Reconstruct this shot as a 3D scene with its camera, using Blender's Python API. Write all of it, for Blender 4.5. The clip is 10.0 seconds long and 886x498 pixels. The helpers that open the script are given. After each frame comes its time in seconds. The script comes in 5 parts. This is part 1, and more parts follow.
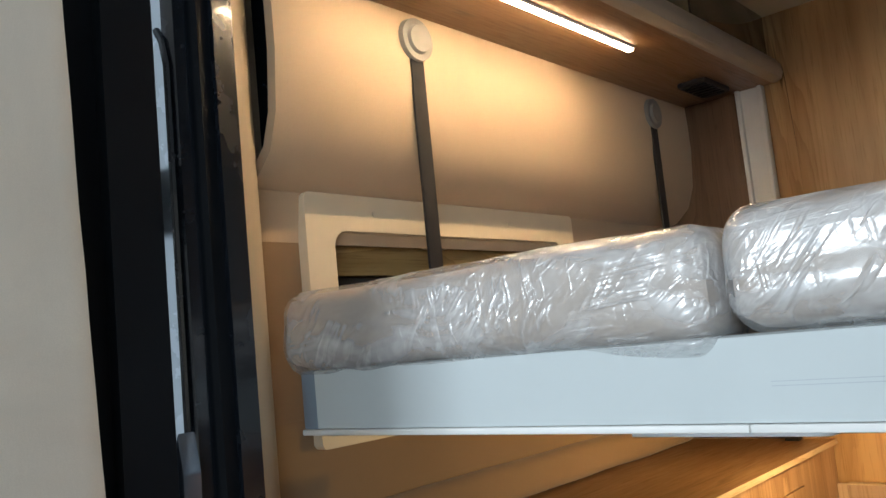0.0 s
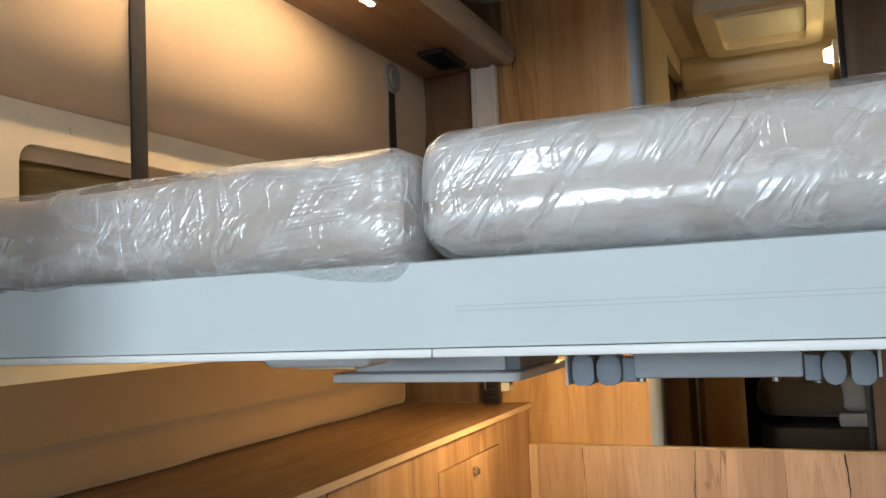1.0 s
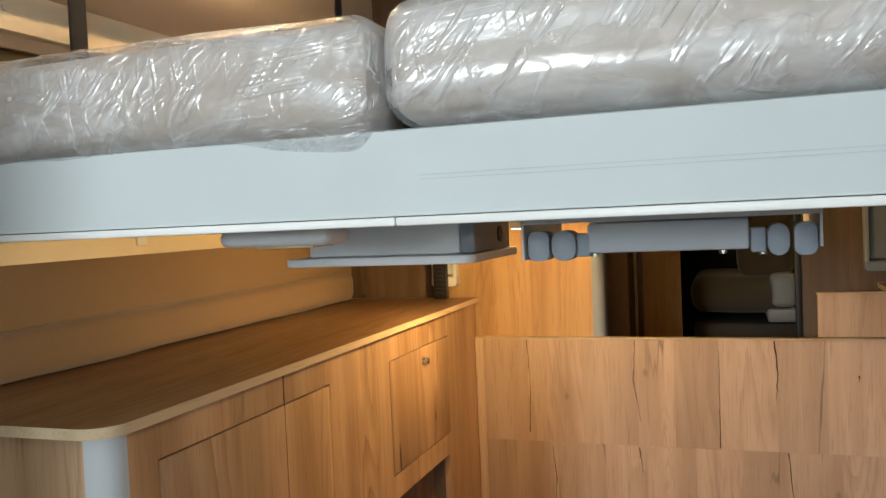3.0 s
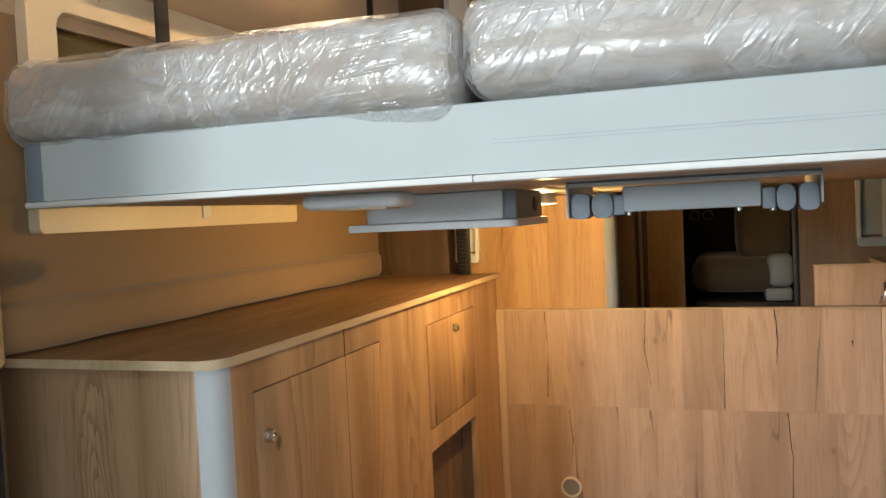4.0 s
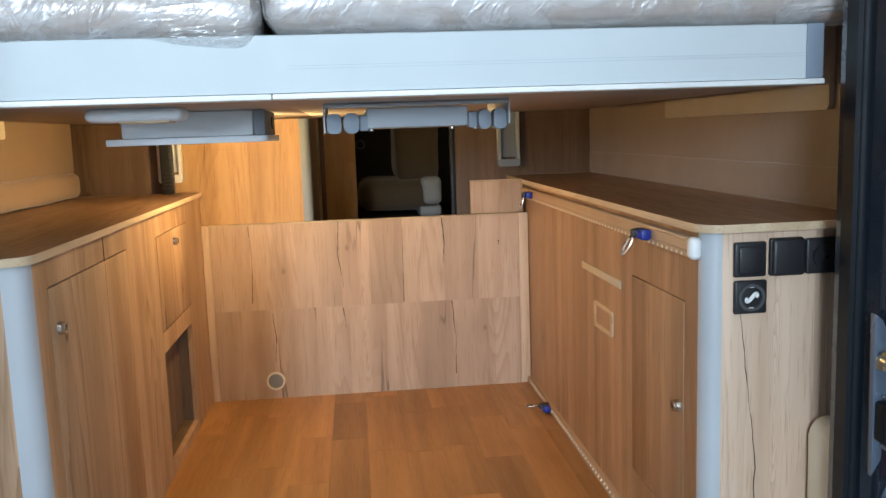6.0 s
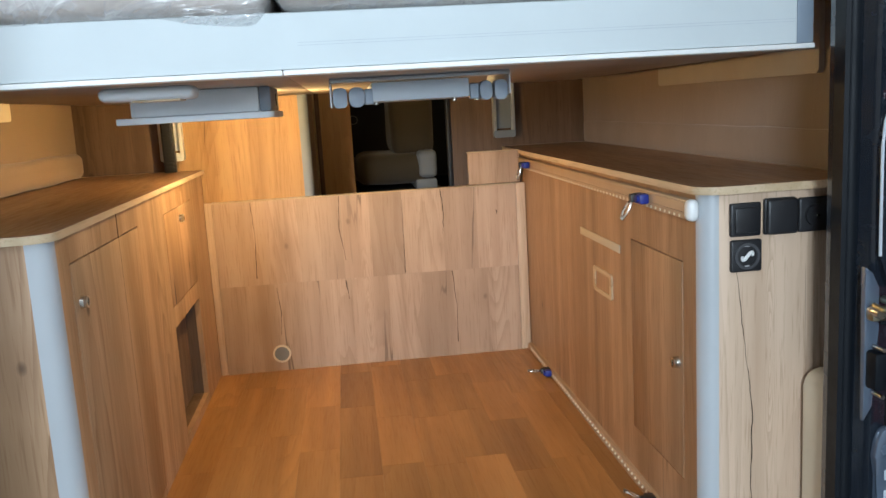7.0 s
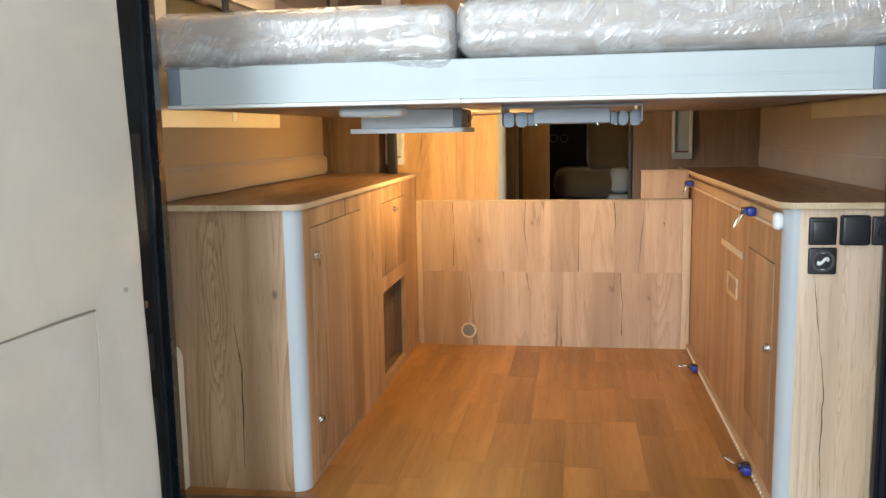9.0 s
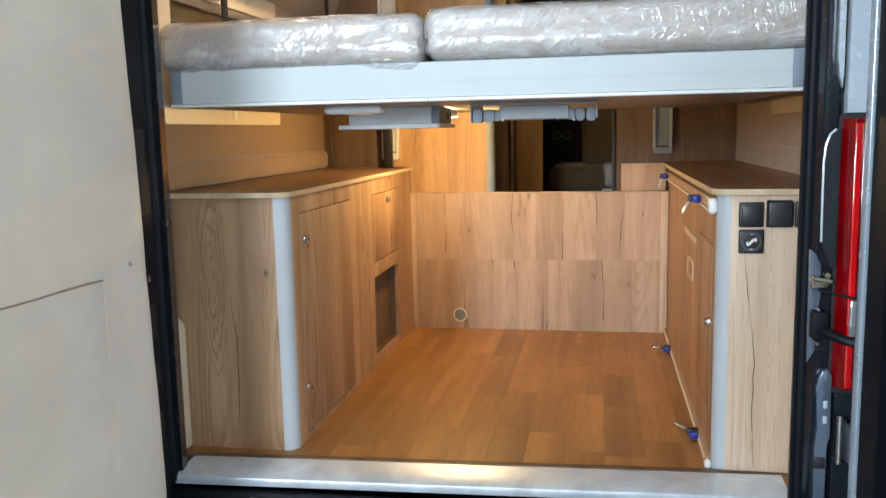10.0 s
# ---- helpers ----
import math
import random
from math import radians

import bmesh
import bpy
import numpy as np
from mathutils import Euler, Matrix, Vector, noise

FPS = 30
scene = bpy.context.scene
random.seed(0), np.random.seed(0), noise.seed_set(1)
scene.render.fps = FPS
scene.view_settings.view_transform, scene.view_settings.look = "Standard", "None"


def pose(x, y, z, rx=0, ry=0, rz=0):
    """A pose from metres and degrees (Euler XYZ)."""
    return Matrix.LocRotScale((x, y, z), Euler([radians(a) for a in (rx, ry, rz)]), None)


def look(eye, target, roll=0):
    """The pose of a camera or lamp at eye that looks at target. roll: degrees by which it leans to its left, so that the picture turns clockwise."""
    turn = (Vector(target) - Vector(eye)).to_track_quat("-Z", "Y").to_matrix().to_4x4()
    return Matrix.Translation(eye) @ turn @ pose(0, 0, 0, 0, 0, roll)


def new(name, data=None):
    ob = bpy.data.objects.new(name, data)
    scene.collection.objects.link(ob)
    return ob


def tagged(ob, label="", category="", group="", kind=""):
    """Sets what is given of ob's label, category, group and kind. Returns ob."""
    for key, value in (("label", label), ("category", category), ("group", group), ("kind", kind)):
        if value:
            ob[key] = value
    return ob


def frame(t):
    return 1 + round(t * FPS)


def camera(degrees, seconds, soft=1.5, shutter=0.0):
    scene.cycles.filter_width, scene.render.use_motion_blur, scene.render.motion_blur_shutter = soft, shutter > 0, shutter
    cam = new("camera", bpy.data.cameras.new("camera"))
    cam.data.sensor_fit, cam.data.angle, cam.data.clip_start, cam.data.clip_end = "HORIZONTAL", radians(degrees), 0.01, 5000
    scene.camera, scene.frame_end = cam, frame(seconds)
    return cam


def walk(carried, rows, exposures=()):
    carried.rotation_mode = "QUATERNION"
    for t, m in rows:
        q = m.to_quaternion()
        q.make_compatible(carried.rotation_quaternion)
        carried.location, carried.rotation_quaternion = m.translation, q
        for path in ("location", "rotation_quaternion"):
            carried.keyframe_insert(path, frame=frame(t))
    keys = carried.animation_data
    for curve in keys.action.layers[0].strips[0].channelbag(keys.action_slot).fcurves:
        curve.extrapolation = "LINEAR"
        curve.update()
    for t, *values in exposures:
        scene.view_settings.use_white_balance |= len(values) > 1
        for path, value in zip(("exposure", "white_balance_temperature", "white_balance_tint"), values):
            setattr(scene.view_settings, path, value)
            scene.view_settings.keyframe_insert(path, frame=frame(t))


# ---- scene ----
cam = camera(56.0, 10.0)
PATH = [
    (0, (0.163, -0.66, 1.795), (-1.132, 0.847, 2.024), -5.6),
    (0.5, (0.175, -0.622, 1.756), (-0.839, 1.094, 1.927), -4.9),
    (1, (0.173, -0.59, 1.726), (-0.617, 1.242, 1.869), -2.5),
    (1.5, (0.159, -0.564, 1.7), (-0.561, 1.301, 1.737), -1.2),
    (2, (0.171, -0.565, 1.685), (-0.505, 1.316, 1.612), -1.2),
    (3.5, (0.133, -0.682, 1.681), (-0.532, 1.203, 1.609), -2.9),
    (4, (0.12, -0.807, 1.64), (-0.53, 1.083, 1.556), -2.7),
    (4.5, (0.111, -0.922, 1.634), (-0.332, 1.019, 1.439), -2.6),
    (5, (0.042, -1.022, 1.623), (-0.028, 0.959, 1.36), -2.5),
    (6.5, (-0.076, -1.17, 1.617), (0.145, 0.797, 1.328), -2.2),
    (7, (-0.089, -1.2, 1.615), (0.128, 0.76, 1.277), -3.3),
    (7.5, (-0.013, -1.354, 1.618), (-0.059, 0.621, 1.309), -4.2),
    (8, (0.086, -1.509, 1.618), (-0.316, 0.43, 1.337), -3.6),
    (8.5, (0.089, -1.59, 1.618), (-0.275, 0.357, 1.343), -1.8),
    (9, (0.078, -1.71, 1.612), (-0.234, 0.246, 1.335), -1.0),
    (9.5, (0.148, -1.814, 1.605), (-0.158, 0.144, 1.332), -1.0),
    (10, (0.25, -1.918, 1.6), (-0.118, 0.028, 1.321), -1.2),
]
walk(cam, [(t, look(eye, target, roll)) for t, eye, target, roll in PATH], [(0, -0.68, 6350, 10), (2.0, -0.66, 6450, 10), (3.5, -0.64, 6950, 10), (4.5, -0.48, 6400, 10), (5.0, -0.45, 5950, 10), (6.5, -0.27, 5850, 10), (7.0, -0.27, 6050, 10), (8.0, -0.08, 6350, 10), (9.0, -0.05, 6450, 10), (9.5, -0.2, 6400, 10), (10.0, -0.19, 6250, 10)])

# ---------------------------------------------------------------- light
world = bpy.data.worlds.new("world")
scene.world = world
world.use_nodes = True
_wn = world.node_tree.nodes
_sky = _wn.new("ShaderNodeTexSky")
_sky.sky_type, _sky.sun_disc = "NISHITA", False
_sky.sun_elevation, _sky.sun_rotation = radians(35), radians(200)
world.node_tree.links.new(_sky.outputs[0], _wn["Background"].inputs[0])
_wn["Background"].inputs[1].default_value = 0.1


def area_lamp(name, eye, target, sx, sy, watts, colour):
    data = bpy.data.lights.new(name, "AREA")
    data.shape, data.size, data.size_y, data.energy, data.color = "RECTANGLE", sx, sy, watts, colour
    ob = new(name, data)
    ob.matrix_world = look(eye, target)
    return ob


def point_lamp(name, eye, watts, colour, radius=0.02):
    data = bpy.data.lights.new(name, "POINT")
    data.energy, data.color, data.shadow_soft_size = watts, colour, radius
    ob = new(name, data)
    ob.location = eye
    return ob


DAY, WARM, YELLOW = (0.80, 0.92, 1.0), (1.0, 0.655, 0.255), (1.0, 0.72, 0.25)
# daylight from behind the van; its unseen glazed fronts are added as sources
area_lamp("added_front_daylight", (-1.95, -6.9, 2.65), (0.2, 0, 1.45), 1.0, 1.6, 510, DAY)
# second unseen front, added to brighten the left door lining and cabinet end
area_lamp("added_front_daylight", (5.2, -6.9, 2.3), (-0.6, 0, 1.4), 3.2, 1.7, 320, DAY)
# unseen ceiling lamps, added to brighten the hall
for _x in (-5.5, 0.0, 5.5):
    for _y in (-4.5, 1.0):
        area_lamp("ceiling_fill_light", (_x, _y, 5.36), (_x, _y, 0), 2.4, 0.5, 26, (0.95, 0.97, 1.0))
# lamps inside the van
point_lamp("bed_lamp_light", (-0.305, 1.2, 1.643), 22.0, WARM, 0.006)
point_lamp("corridor_lamp_light", (0.255, 2.35, 2.47), 0.65, YELLOW, 0.02)
# unseen lamp, added behind the partition to brighten the corridor wardrobe
point_lamp("added_side_lamp_light", (0.68, 2.15, 1.93), 5.0, WARM, 0.03)

# ---------------------------------------------------------------- materials


class Nodes:
    """A material under construction."""

    def __init__(self, name):
        self.mat = bpy.data.materials.new(name)
        self.mat.use_nodes = True
        self.tree = self.mat.node_tree
        self.shader = self.tree.nodes["Principled BSDF"]
        self.out = self.tree.nodes["Material Output"]

    def add(self, kind, **inputs):
        node = self.tree.nodes.new("ShaderNode" + kind)
        for key, value in inputs.items():
            self.put(node, key.replace("_", " "), value)
        return node

    def put(self, node, key, value):
        socket = node.inputs[int(key[1:])] if key[0] == "i" and key[1:].isdigit() else node.inputs[key]
        if isinstance(value, bpy.types.NodeSocket):
            self.tree.links.new(value, socket)
        else:
            socket.default_value = value

    def math(self, op, a, b=0.0, c=0.0):
        node = self.add("Math", i0=a, i1=b, i2=c)
        node.operation = op
        return node.outputs[0]

    def mix(self, fac, a, b, blend="MIX"):
        node = self.tree.nodes.new("ShaderNodeMix")
        node.data_type, node.blend_type = "RGBA", blend
        for i, value in ((0, fac), (6, a), (7, b)):
            self.put(node, "i%d" % i, value)
        return node.outputs[2]

    def coords(self, scale=(1, 1, 1), shift=False):
        vector = self.add("TexCoord").outputs["Object"]
        if shift:
            rnd = self.math("MULTIPLY", self.add("ObjectInfo").outputs["Random"], 37.0)
            moved = self.add("VectorMath", i0=vector, i1=rnd)
            vector = moved.outputs[0]
        return self.add("Mapping", Vector=vector, Scale=scale).outputs[0]

    def noise(self, vector, scale, detail=3.0, rough=0.5, distortion=0.0):
        return self.add("TexNoise", Vector=vector, Scale=scale, Detail=detail, Roughness=rough, Distortion=distortion).outputs["Fac"]

    def span(self, value, a, b, lo=0.0, hi=1.0):
        return self.add("MapRange", Value=value, From_Min=a, From_Max=b, To_Min=lo, To_Max=hi).outputs[0]

    def bump(self, height, strength, distance=0.002):
        return self.add("Bump", Height=height, Strength=strength, Distance=distance).outputs[0]

    def done(self, **inputs):
        for key, value in inputs.items():
            self.put(self.shader, key.replace("_", " "), value)
        return self.mat


def rgb(r, g, b):
    return (r, g, b, 1.0)


def wood(name, dark, light, grain="z", rough=0.5, cracks=1.0, boards=0.0, tone=0.12, gloss=0.4, eyes=(), figure=1.0, pore=0.5):
    """Oak foil: soft bands, cathedral figure, short pores, dark wandering cracks, and boards of uneven tone."""
    n = Nodes(name)
    along = {"x": 0, "y": 1, "z": 2}[grain]

    def stretch(across, length):
        t = [across] * 3
        t[along] = length
        return tuple(t)

    base = n.coords(shift=True)
    plain = n.coords()
    sep = n.add("SeparateXYZ", Vector=plain)

    def field(across, length, detail=2.0, rough_=0.5, distortion=0.0):
        return n.noise(n.add("Mapping", Vector=base, Scale=stretch(across, length)).outputs[0], 1.0, detail, rough_, distortion)

    bands = field(13.0, 0.45, 2.0, 0.5, 0.3)
    cloud = field(5.0, 1.1, 3.0, 0.55, 0.5)
    streak = field(60.0, 1.5, 2.0, 0.5)
    pores = field(230.0, 10.0, 2.0, 0.6)
    wobble = field(34.0, 5.0, 3.0, 0.6)
    contour = n.math("ADD", n.math("MULTIPLY", field(6.5, 0.8, 1.0, 0.35, 0.25), 15.0), n.math("MULTIPLY", wobble, 0.7))
    ring = n.math("FRACT", contour)
    where = n.span(field(5.5, 0.55, 1.0), 0.50, 0.62)
    line = n.math("MULTIPLY", n.span(ring, 0.0, 0.55, 1.0, 0.0), where)
    for (cu, cv, wu, wv) in eyes:
        du = n.math("DIVIDE", n.math("SUBTRACT", sep.outputs[0], cu), wu)
        dv = n.math("DIVIDE", n.math("SUBTRACT", sep.outputs[2], cv), wv)
        far = n.math("SQRT", n.math("ADD", n.math("MULTIPLY", du, du), n.math("MULTIPLY", dv, dv)))
        far = n.math("ADD", far, n.math("MULTIPLY", n.math("SUBTRACT", wobble, 0.5), 1.1))
        oval = n.span(n.math("FRACT", n.math("MULTIPLY", n.math("POWER", far, 0.8), 4.3)), 0.0, 0.6, 1.0, 0.0)
        near = n.span(far, 1.0, 1.5, 1.0, 0.0)
        line = n.add("Mix", i0=near, i2=line, i3=oval).outputs[0]
    value = n.math("ADD", n.math("MULTIPLY", bands, 0.62), n.math("ADD", n.math("MULTIPLY", cloud, 0.33), n.math("MULTIPLY", streak, 0.12)))
    colour = n.mix(n.span(value, 0.40, 0.66), rgb(*dark), rgb(*light))
    deep = rgb(dark[0] * 0.74, dark[1] * 0.66, dark[2] * 0.58)
    colour = n.mix(n.math("MULTIPLY", line, 0.5 * figure), colour, deep)
    colour = n.mix(n.span(pores, 0.54, 0.72, 0.0, pore), colour, deep)
    if boards:
        cells = []
        for axis in range(3):
            if axis != along:
                cells.append(n.math("FLOOR", n.math("MULTIPLY", sep.outputs[axis], 1.0 / boards)))
        rnd = n.add("TexWhiteNoise", Vector=n.add("CombineXYZ", i0=cells[0], i1=cells[1]).outputs[0]).outputs["Value"]
    else:
        rnd = n.add("ObjectInfo").outputs["Random"]
    level = n.span(rnd, 0, 1, 1 - tone, 1 + tone)
    blueish = n.span(rnd, 0, 1, 1 - 1.15 * tone, 1 + tone)
    colour = n.mix(1.0, colour, n.add("CombineColor", i0=level, i1=level, i2=blueish).outputs[0], "MULTIPLY")
    # cracks and knots
    gap = field(5.7, 0.30, 4.0, 0.5, 0.1)
    gap = n.span(n.math("ABSOLUTE", n.math("SUBTRACT", gap, 0.5)), 0.001, 0.005, 1.0, 0.0)
    gap = n.math("MULTIPLY", gap, n.span(field(5.0, 1.8, 2.0), 0.55, 0.61, 0.0, cracks))
    knot = n.add("TexVoronoi", Vector=n.add("Mapping", Vector=base, Scale=stretch(5.2, 3.4)).outputs[0], Scale=1.0).outputs["Distance"]
    stain = n.span(knot, 0.05, 0.30, 0.35 * cracks, 0.0)
    colour = n.mix(stain, colour, deep)
    knot = n.span(knot, 0.03, 0.06, 0.75 * cracks, 0.0)
    colour = n.mix(n.math("MAXIMUM", gap, knot), colour, rgb(*[c * 0.22 for c in dark]))
    rougher = n.span(pores, 0.3, 0.7, rough - 0.05, rough + 0.09)
    return n.done(Base_Color=colour, Roughness=rougher, Specular_IOR_Level=gloss, Normal=n.bump(n.math("ADD", n.math("MULTIPLY", pores, -1.0), n.math("MULTIPLY", gap, -2.0)), 0.22, 0.001))


def plain_mat(name, colour, rough=0.5, metal=0.0, grain=120.0, relief=0.15, spread=0.06, coat=0.0, spec=0.5):
    """A surface of one colour with slight mottling, smudges and fine relief."""
    n = Nodes(name)
    v = n.coords()
    cloud, grit = n.noise(v, 7.0, 4.0, 0.6), n.noise(v, grain, 2.0)
    col = n.mix(n.span(cloud, 0.3, 0.7), rgb(*[c * (1 - spread) for c in colour]), rgb(*[min(1, c * (1 + spread)) for c in colour]))
    r = n.span(n.noise(v, 11.0, 5.0, 0.65), 0.3, 0.75, max(0.02, rough - 0.07), min(1, rough + 0.1))
    return n.done(Base_Color=col, Roughness=r, Metallic=metal, Coat_Weight=coat, Coat_Roughness=0.08, Specular_IOR_Level=spec, Normal=n.bump(grit, relief, 0.0006))


def glow_mat(name, colour, strength):
    n = Nodes(name)
    return n.done(Base_Color=rgb(*colour), Emission_Color=rgb(*colour), Emission_Strength=strength)


def fabric_mat(name, colour, rough=0.85, weave=700.0, dimples=0.0, stains=0.08):
    n = Nodes(name)
    v = n.coords()
    thread = n.noise(v, weave, 2.0, 0.6)
    cloud = n.noise(v, 3.0, 5.0, 0.6, 0.6)
    col = n.mix(n.span(cloud, 0.3, 0.72), rgb(*[c * (1 - stains) for c in colour]), rgb(*[min(1, c * (1 + stains)) for c in colour]))
    col = n.mix(n.span(thread, 0.35, 0.65, 0.12, 0.0), col, rgb(*[c * 0.6 for c in colour]))
    crease = n.noise(n.add("Mapping", Vector=v, Scale=(3, 3, 1.4)).outputs[0], 4.0, 4.0, 0.55, 1.2)
    height = n.math("ADD", n.math("MULTIPLY", thread, 0.12), n.math("MULTIPLY", crease, dimples))
    return n.done(Base_Color=col, Roughness=rough, Sheen_Weight=0.2, Specular_IOR_Level=0.25, Normal=n.bump(height, 0.5, 0.004))


def film_mat(name):
    """Thin packing film: see-through with a satin sheen, soft pleats and patches of sharp glossy crinkle."""
    n = Nodes(name)
    v = n.coords()

    def pleat(turn, scale, stretch, detail, width):
        """Thin ridges that run at an angle across the front."""
        spun = n.add("Mapping", Vector=v, Rotation=(0.0, turn, 0.0)).outputs[0]
        moved = n.add("Mapping", Vector=spun, Scale=stretch).outputs[0]
        f = n.noise(moved, scale, detail, 0.55, 0.45)
        return n.span(n.math("ABSOLUTE", n.math("SUBTRACT", f, 0.5)), 0.0, width, 1.0, 0.0)

    steep = pleat(0.95, 26.0, (0.09, 1, 1.2), 3.0, 0.07)
    level = pleat(0.10, 29.0, (0.07, 1, 1.5), 3.0, 0.07)
    cross = pleat(1.7, 32.0, (0.16, 1, 1.2), 2.0, 0.05)
    crinkle = pleat(0.6, 70.0, (0.2, 1, 1.1), 2.0, 0.10)
    soft = n.noise(n.add("Mapping", Vector=v, Scale=(0.6, 1, 1.2)).outputs[0], 10.0, 3.0, 0.5, 1.4)
    area = n.span(n.noise(v, 2.9, 2.0), 0.42, 0.56)
    patch = n.span(n.noise(v, 4.6, 2.0, 0.5, 0.4), 0.45, 0.62)
    some = n.span(n.noise(v, 13.0, 2.0, 0.5, 0.6), 0.44, 0.60)
    folds = n.math("MULTIPLY", n.add("Mix", i0=area, i2=steep, i3=level).outputs[0], some)
    folds = n.math("MAXIMUM", folds, n.math("MULTIPLY", cross, n.span(patch, 0, 1, 0.0, 0.45)))
    height = n.math("ADD", n.math("MULTIPLY", soft, 0.34), n.math("MULTIPLY", folds, 0.32))
    height = n.math("ADD", height, n.math("MULTIPLY", crinkle, n.span(patch, 0, 1, 0.005, 0.08)))
    normal = n.bump(height, 0.7, 0.010)
    haze = n.math("ADD", n.math("MULTIPLY", n.span(soft, 0.38, 0.66), 0.34), n.math("ADD", 0.07, n.math("MULTIPLY", folds, 0.20)))
    clear = n.add("BsdfTransparent", Color=rgb(0.97, 0.97, 0.97))
    milk = n.add("BsdfDiffuse", Color=rgb(0.85, 0.86, 0.88), Normal=normal)
    satin = n.add("BsdfGlossy", Color=rgb(1, 1, 1), Roughness=0.34, Normal=normal)
    gloss = n.add("BsdfGlossy", Color=rgb(1, 1, 1), Roughness=0.2, Normal=normal)
    fres = n.add("Fresnel", IOR=1.5, Normal=normal)
    hazy = n.add("MixShader", Fac=haze, i1=clear.outputs[0], i2=milk.outputs[0])
    sheen = n.add("MixShader", Fac=0.06, i1=hazy.outputs[0], i2=satin.outputs[0])
    whole = n.add("MixShader", Fac=n.math("MINIMUM", n.math("MULTIPLY", fres.outputs[0], 1.5), 0.11), i1=sheen.outputs[0], i2=gloss.outputs[0])
    n.tree.links.new(whole.outputs[0], n.out.inputs["Surface"])
    return n.mat


def brushed_mat(name, colour, rough):
    """Scuffed metal sheet: long rolling marks, dull patches and bright scratches."""
    n = Nodes(name)
    v = n.coords()
    long_marks = n.noise(n.add("Mapping", Vector=v, Scale=(2.0, 90, 90)).outputs[0], 1.0, 3.0, 0.6)
    cross = n.noise(n.add("Mapping", Vector=v, Scale=(26, 3, 3)).outputs[0], 1.0, 4.0, 0.65, 0.4)
    dull = n.noise(v, 9.0, 4.0, 0.6, 0.6)
    col = n.mix(n.span(dull, 0.35, 0.7), rgb(*[c * 0.72 for c in colour]), rgb(*colour))
    r = n.math("ADD", n.span(cross, 0.3, 0.7, rough - 0.04, rough + 0.05), n.span(long_marks, 0.3, 0.7, -0.03, 0.04))
    h = n.math("ADD", n.math("MULTIPLY", long_marks, 0.3), n.math("MULTIPLY", dull, 0.8))
    return n.done(Base_Color=col, Roughness=r, Metallic=0.45, Normal=n.bump(h, 0.12, 0.002))


OAK = wood("oak_foil", (0.30, 0.174, 0.09), (0.48, 0.305, 0.178), "z", 0.5, 1.0, 0.155, 0.10, 0.4, ((-0.803, 1.22, 0.032, 0.21),), 1.5)
# Right cabinet front: weaker daylight and warm lamp tint put into the oak's colour.
OAK_WARM_SHADE = wood("warm_shade_oak_foil", (0.25, 0.138, 0.07), (0.43, 0.258, 0.145), "z", 0.45, 1.0, 0.17, 0.12, 0.45, (), 0.7)
# Oak made lighter and yellower: part of the lamp glow sits in its colour.
OAK_LAMPLIT = wood("lamplit_oak_foil", (0.40, 0.228, 0.096), (0.59, 0.368, 0.175), "z", 0.5, 0.9, 0.19, 0.08, 0.4)
# Same foil as OAK; daylight on the right end panel put into a paler colour.
OAK_DAYLIT = wood("daylit_oak_foil", (0.51, 0.352, 0.236), (0.70, 0.52, 0.378), "z", 0.5, 0.8, 0.0, 0.04, 0.4, ((0.668, 1.12, 0.010, 0.20),), 0.9)
OAK_BOARD = wood("oak_board", (0.39, 0.257, 0.168), (0.53, 0.372, 0.258), "z", 0.5, 0.6, 0.0, 0.085, 0.4, ((-0.045, 0.93, 0.02, 0.17),), 0.7)
OAK_STILE = wood("pale_oak_stile", (0.44, 0.30, 0.19), (0.60, 0.44, 0.30), "z", 0.5, 0.2)
OAK_TOP = wood("oak_worktop", (0.185, 0.10, 0.048), (0.30, 0.17, 0.09), "y", 0.38, 0.4, 0.0, 0.05, 0.5, (), 0.35)
OAK_EDGE = wood("oak_edge_band", (0.46, 0.34, 0.20), (0.62, 0.48, 0.32), "y", 0.45, 0.0, 0.0, 0.04)
# Brown oak, darkened further so that it carries the shade under the bed.
OAK_DARK_SHADE = wood("dark_oak_and_shade", (0.10, 0.06, 0.036), (0.185, 0.115, 0.072), "z", 0.5, 0.8, 0.2, 0.1)
FLOOR_WOOD = wood("vinyl_floor_plank", (0.26, 0.115, 0.032), (0.425, 0.205, 0.064), "y", 0.34, 0.0, 0.0, 0.17, 0.5, (), 0.6, 0.22)
SILL_ALU = brushed_mat("scuffed_sill_metal", (0.80, 0.86, 0.92), 0.36)
CRACK = plain_mat("dark_split_in_oak", (0.07, 0.04, 0.022), 0.8)
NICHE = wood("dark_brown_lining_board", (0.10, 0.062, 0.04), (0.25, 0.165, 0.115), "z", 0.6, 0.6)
TRIM_BEIGE = plain_mat("beige_moulded_plastic", (0.52, 0.43, 0.31), 0.5, 0.0, 160, 0.15)
TAUPE = plain_mat("taupe_edge_profile", (0.36, 0.31, 0.26), 0.45)
TAN_RAIL = plain_mat("tan_rail_profile", (0.44, 0.29, 0.175), 0.45, 0.0, 160, 0.15)
REEL = plain_mat("grey_reel_plastic", (0.21, 0.21, 0.20), 0.5)
SEAM = plain_mat("brown_seam_thread", (0.30, 0.255, 0.21), 0.8)
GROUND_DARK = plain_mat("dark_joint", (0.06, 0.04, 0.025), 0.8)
ALU = plain_mat("satin_aluminium", (0.62, 0.65, 0.67), 0.36, 0.85, 200, 0.1)
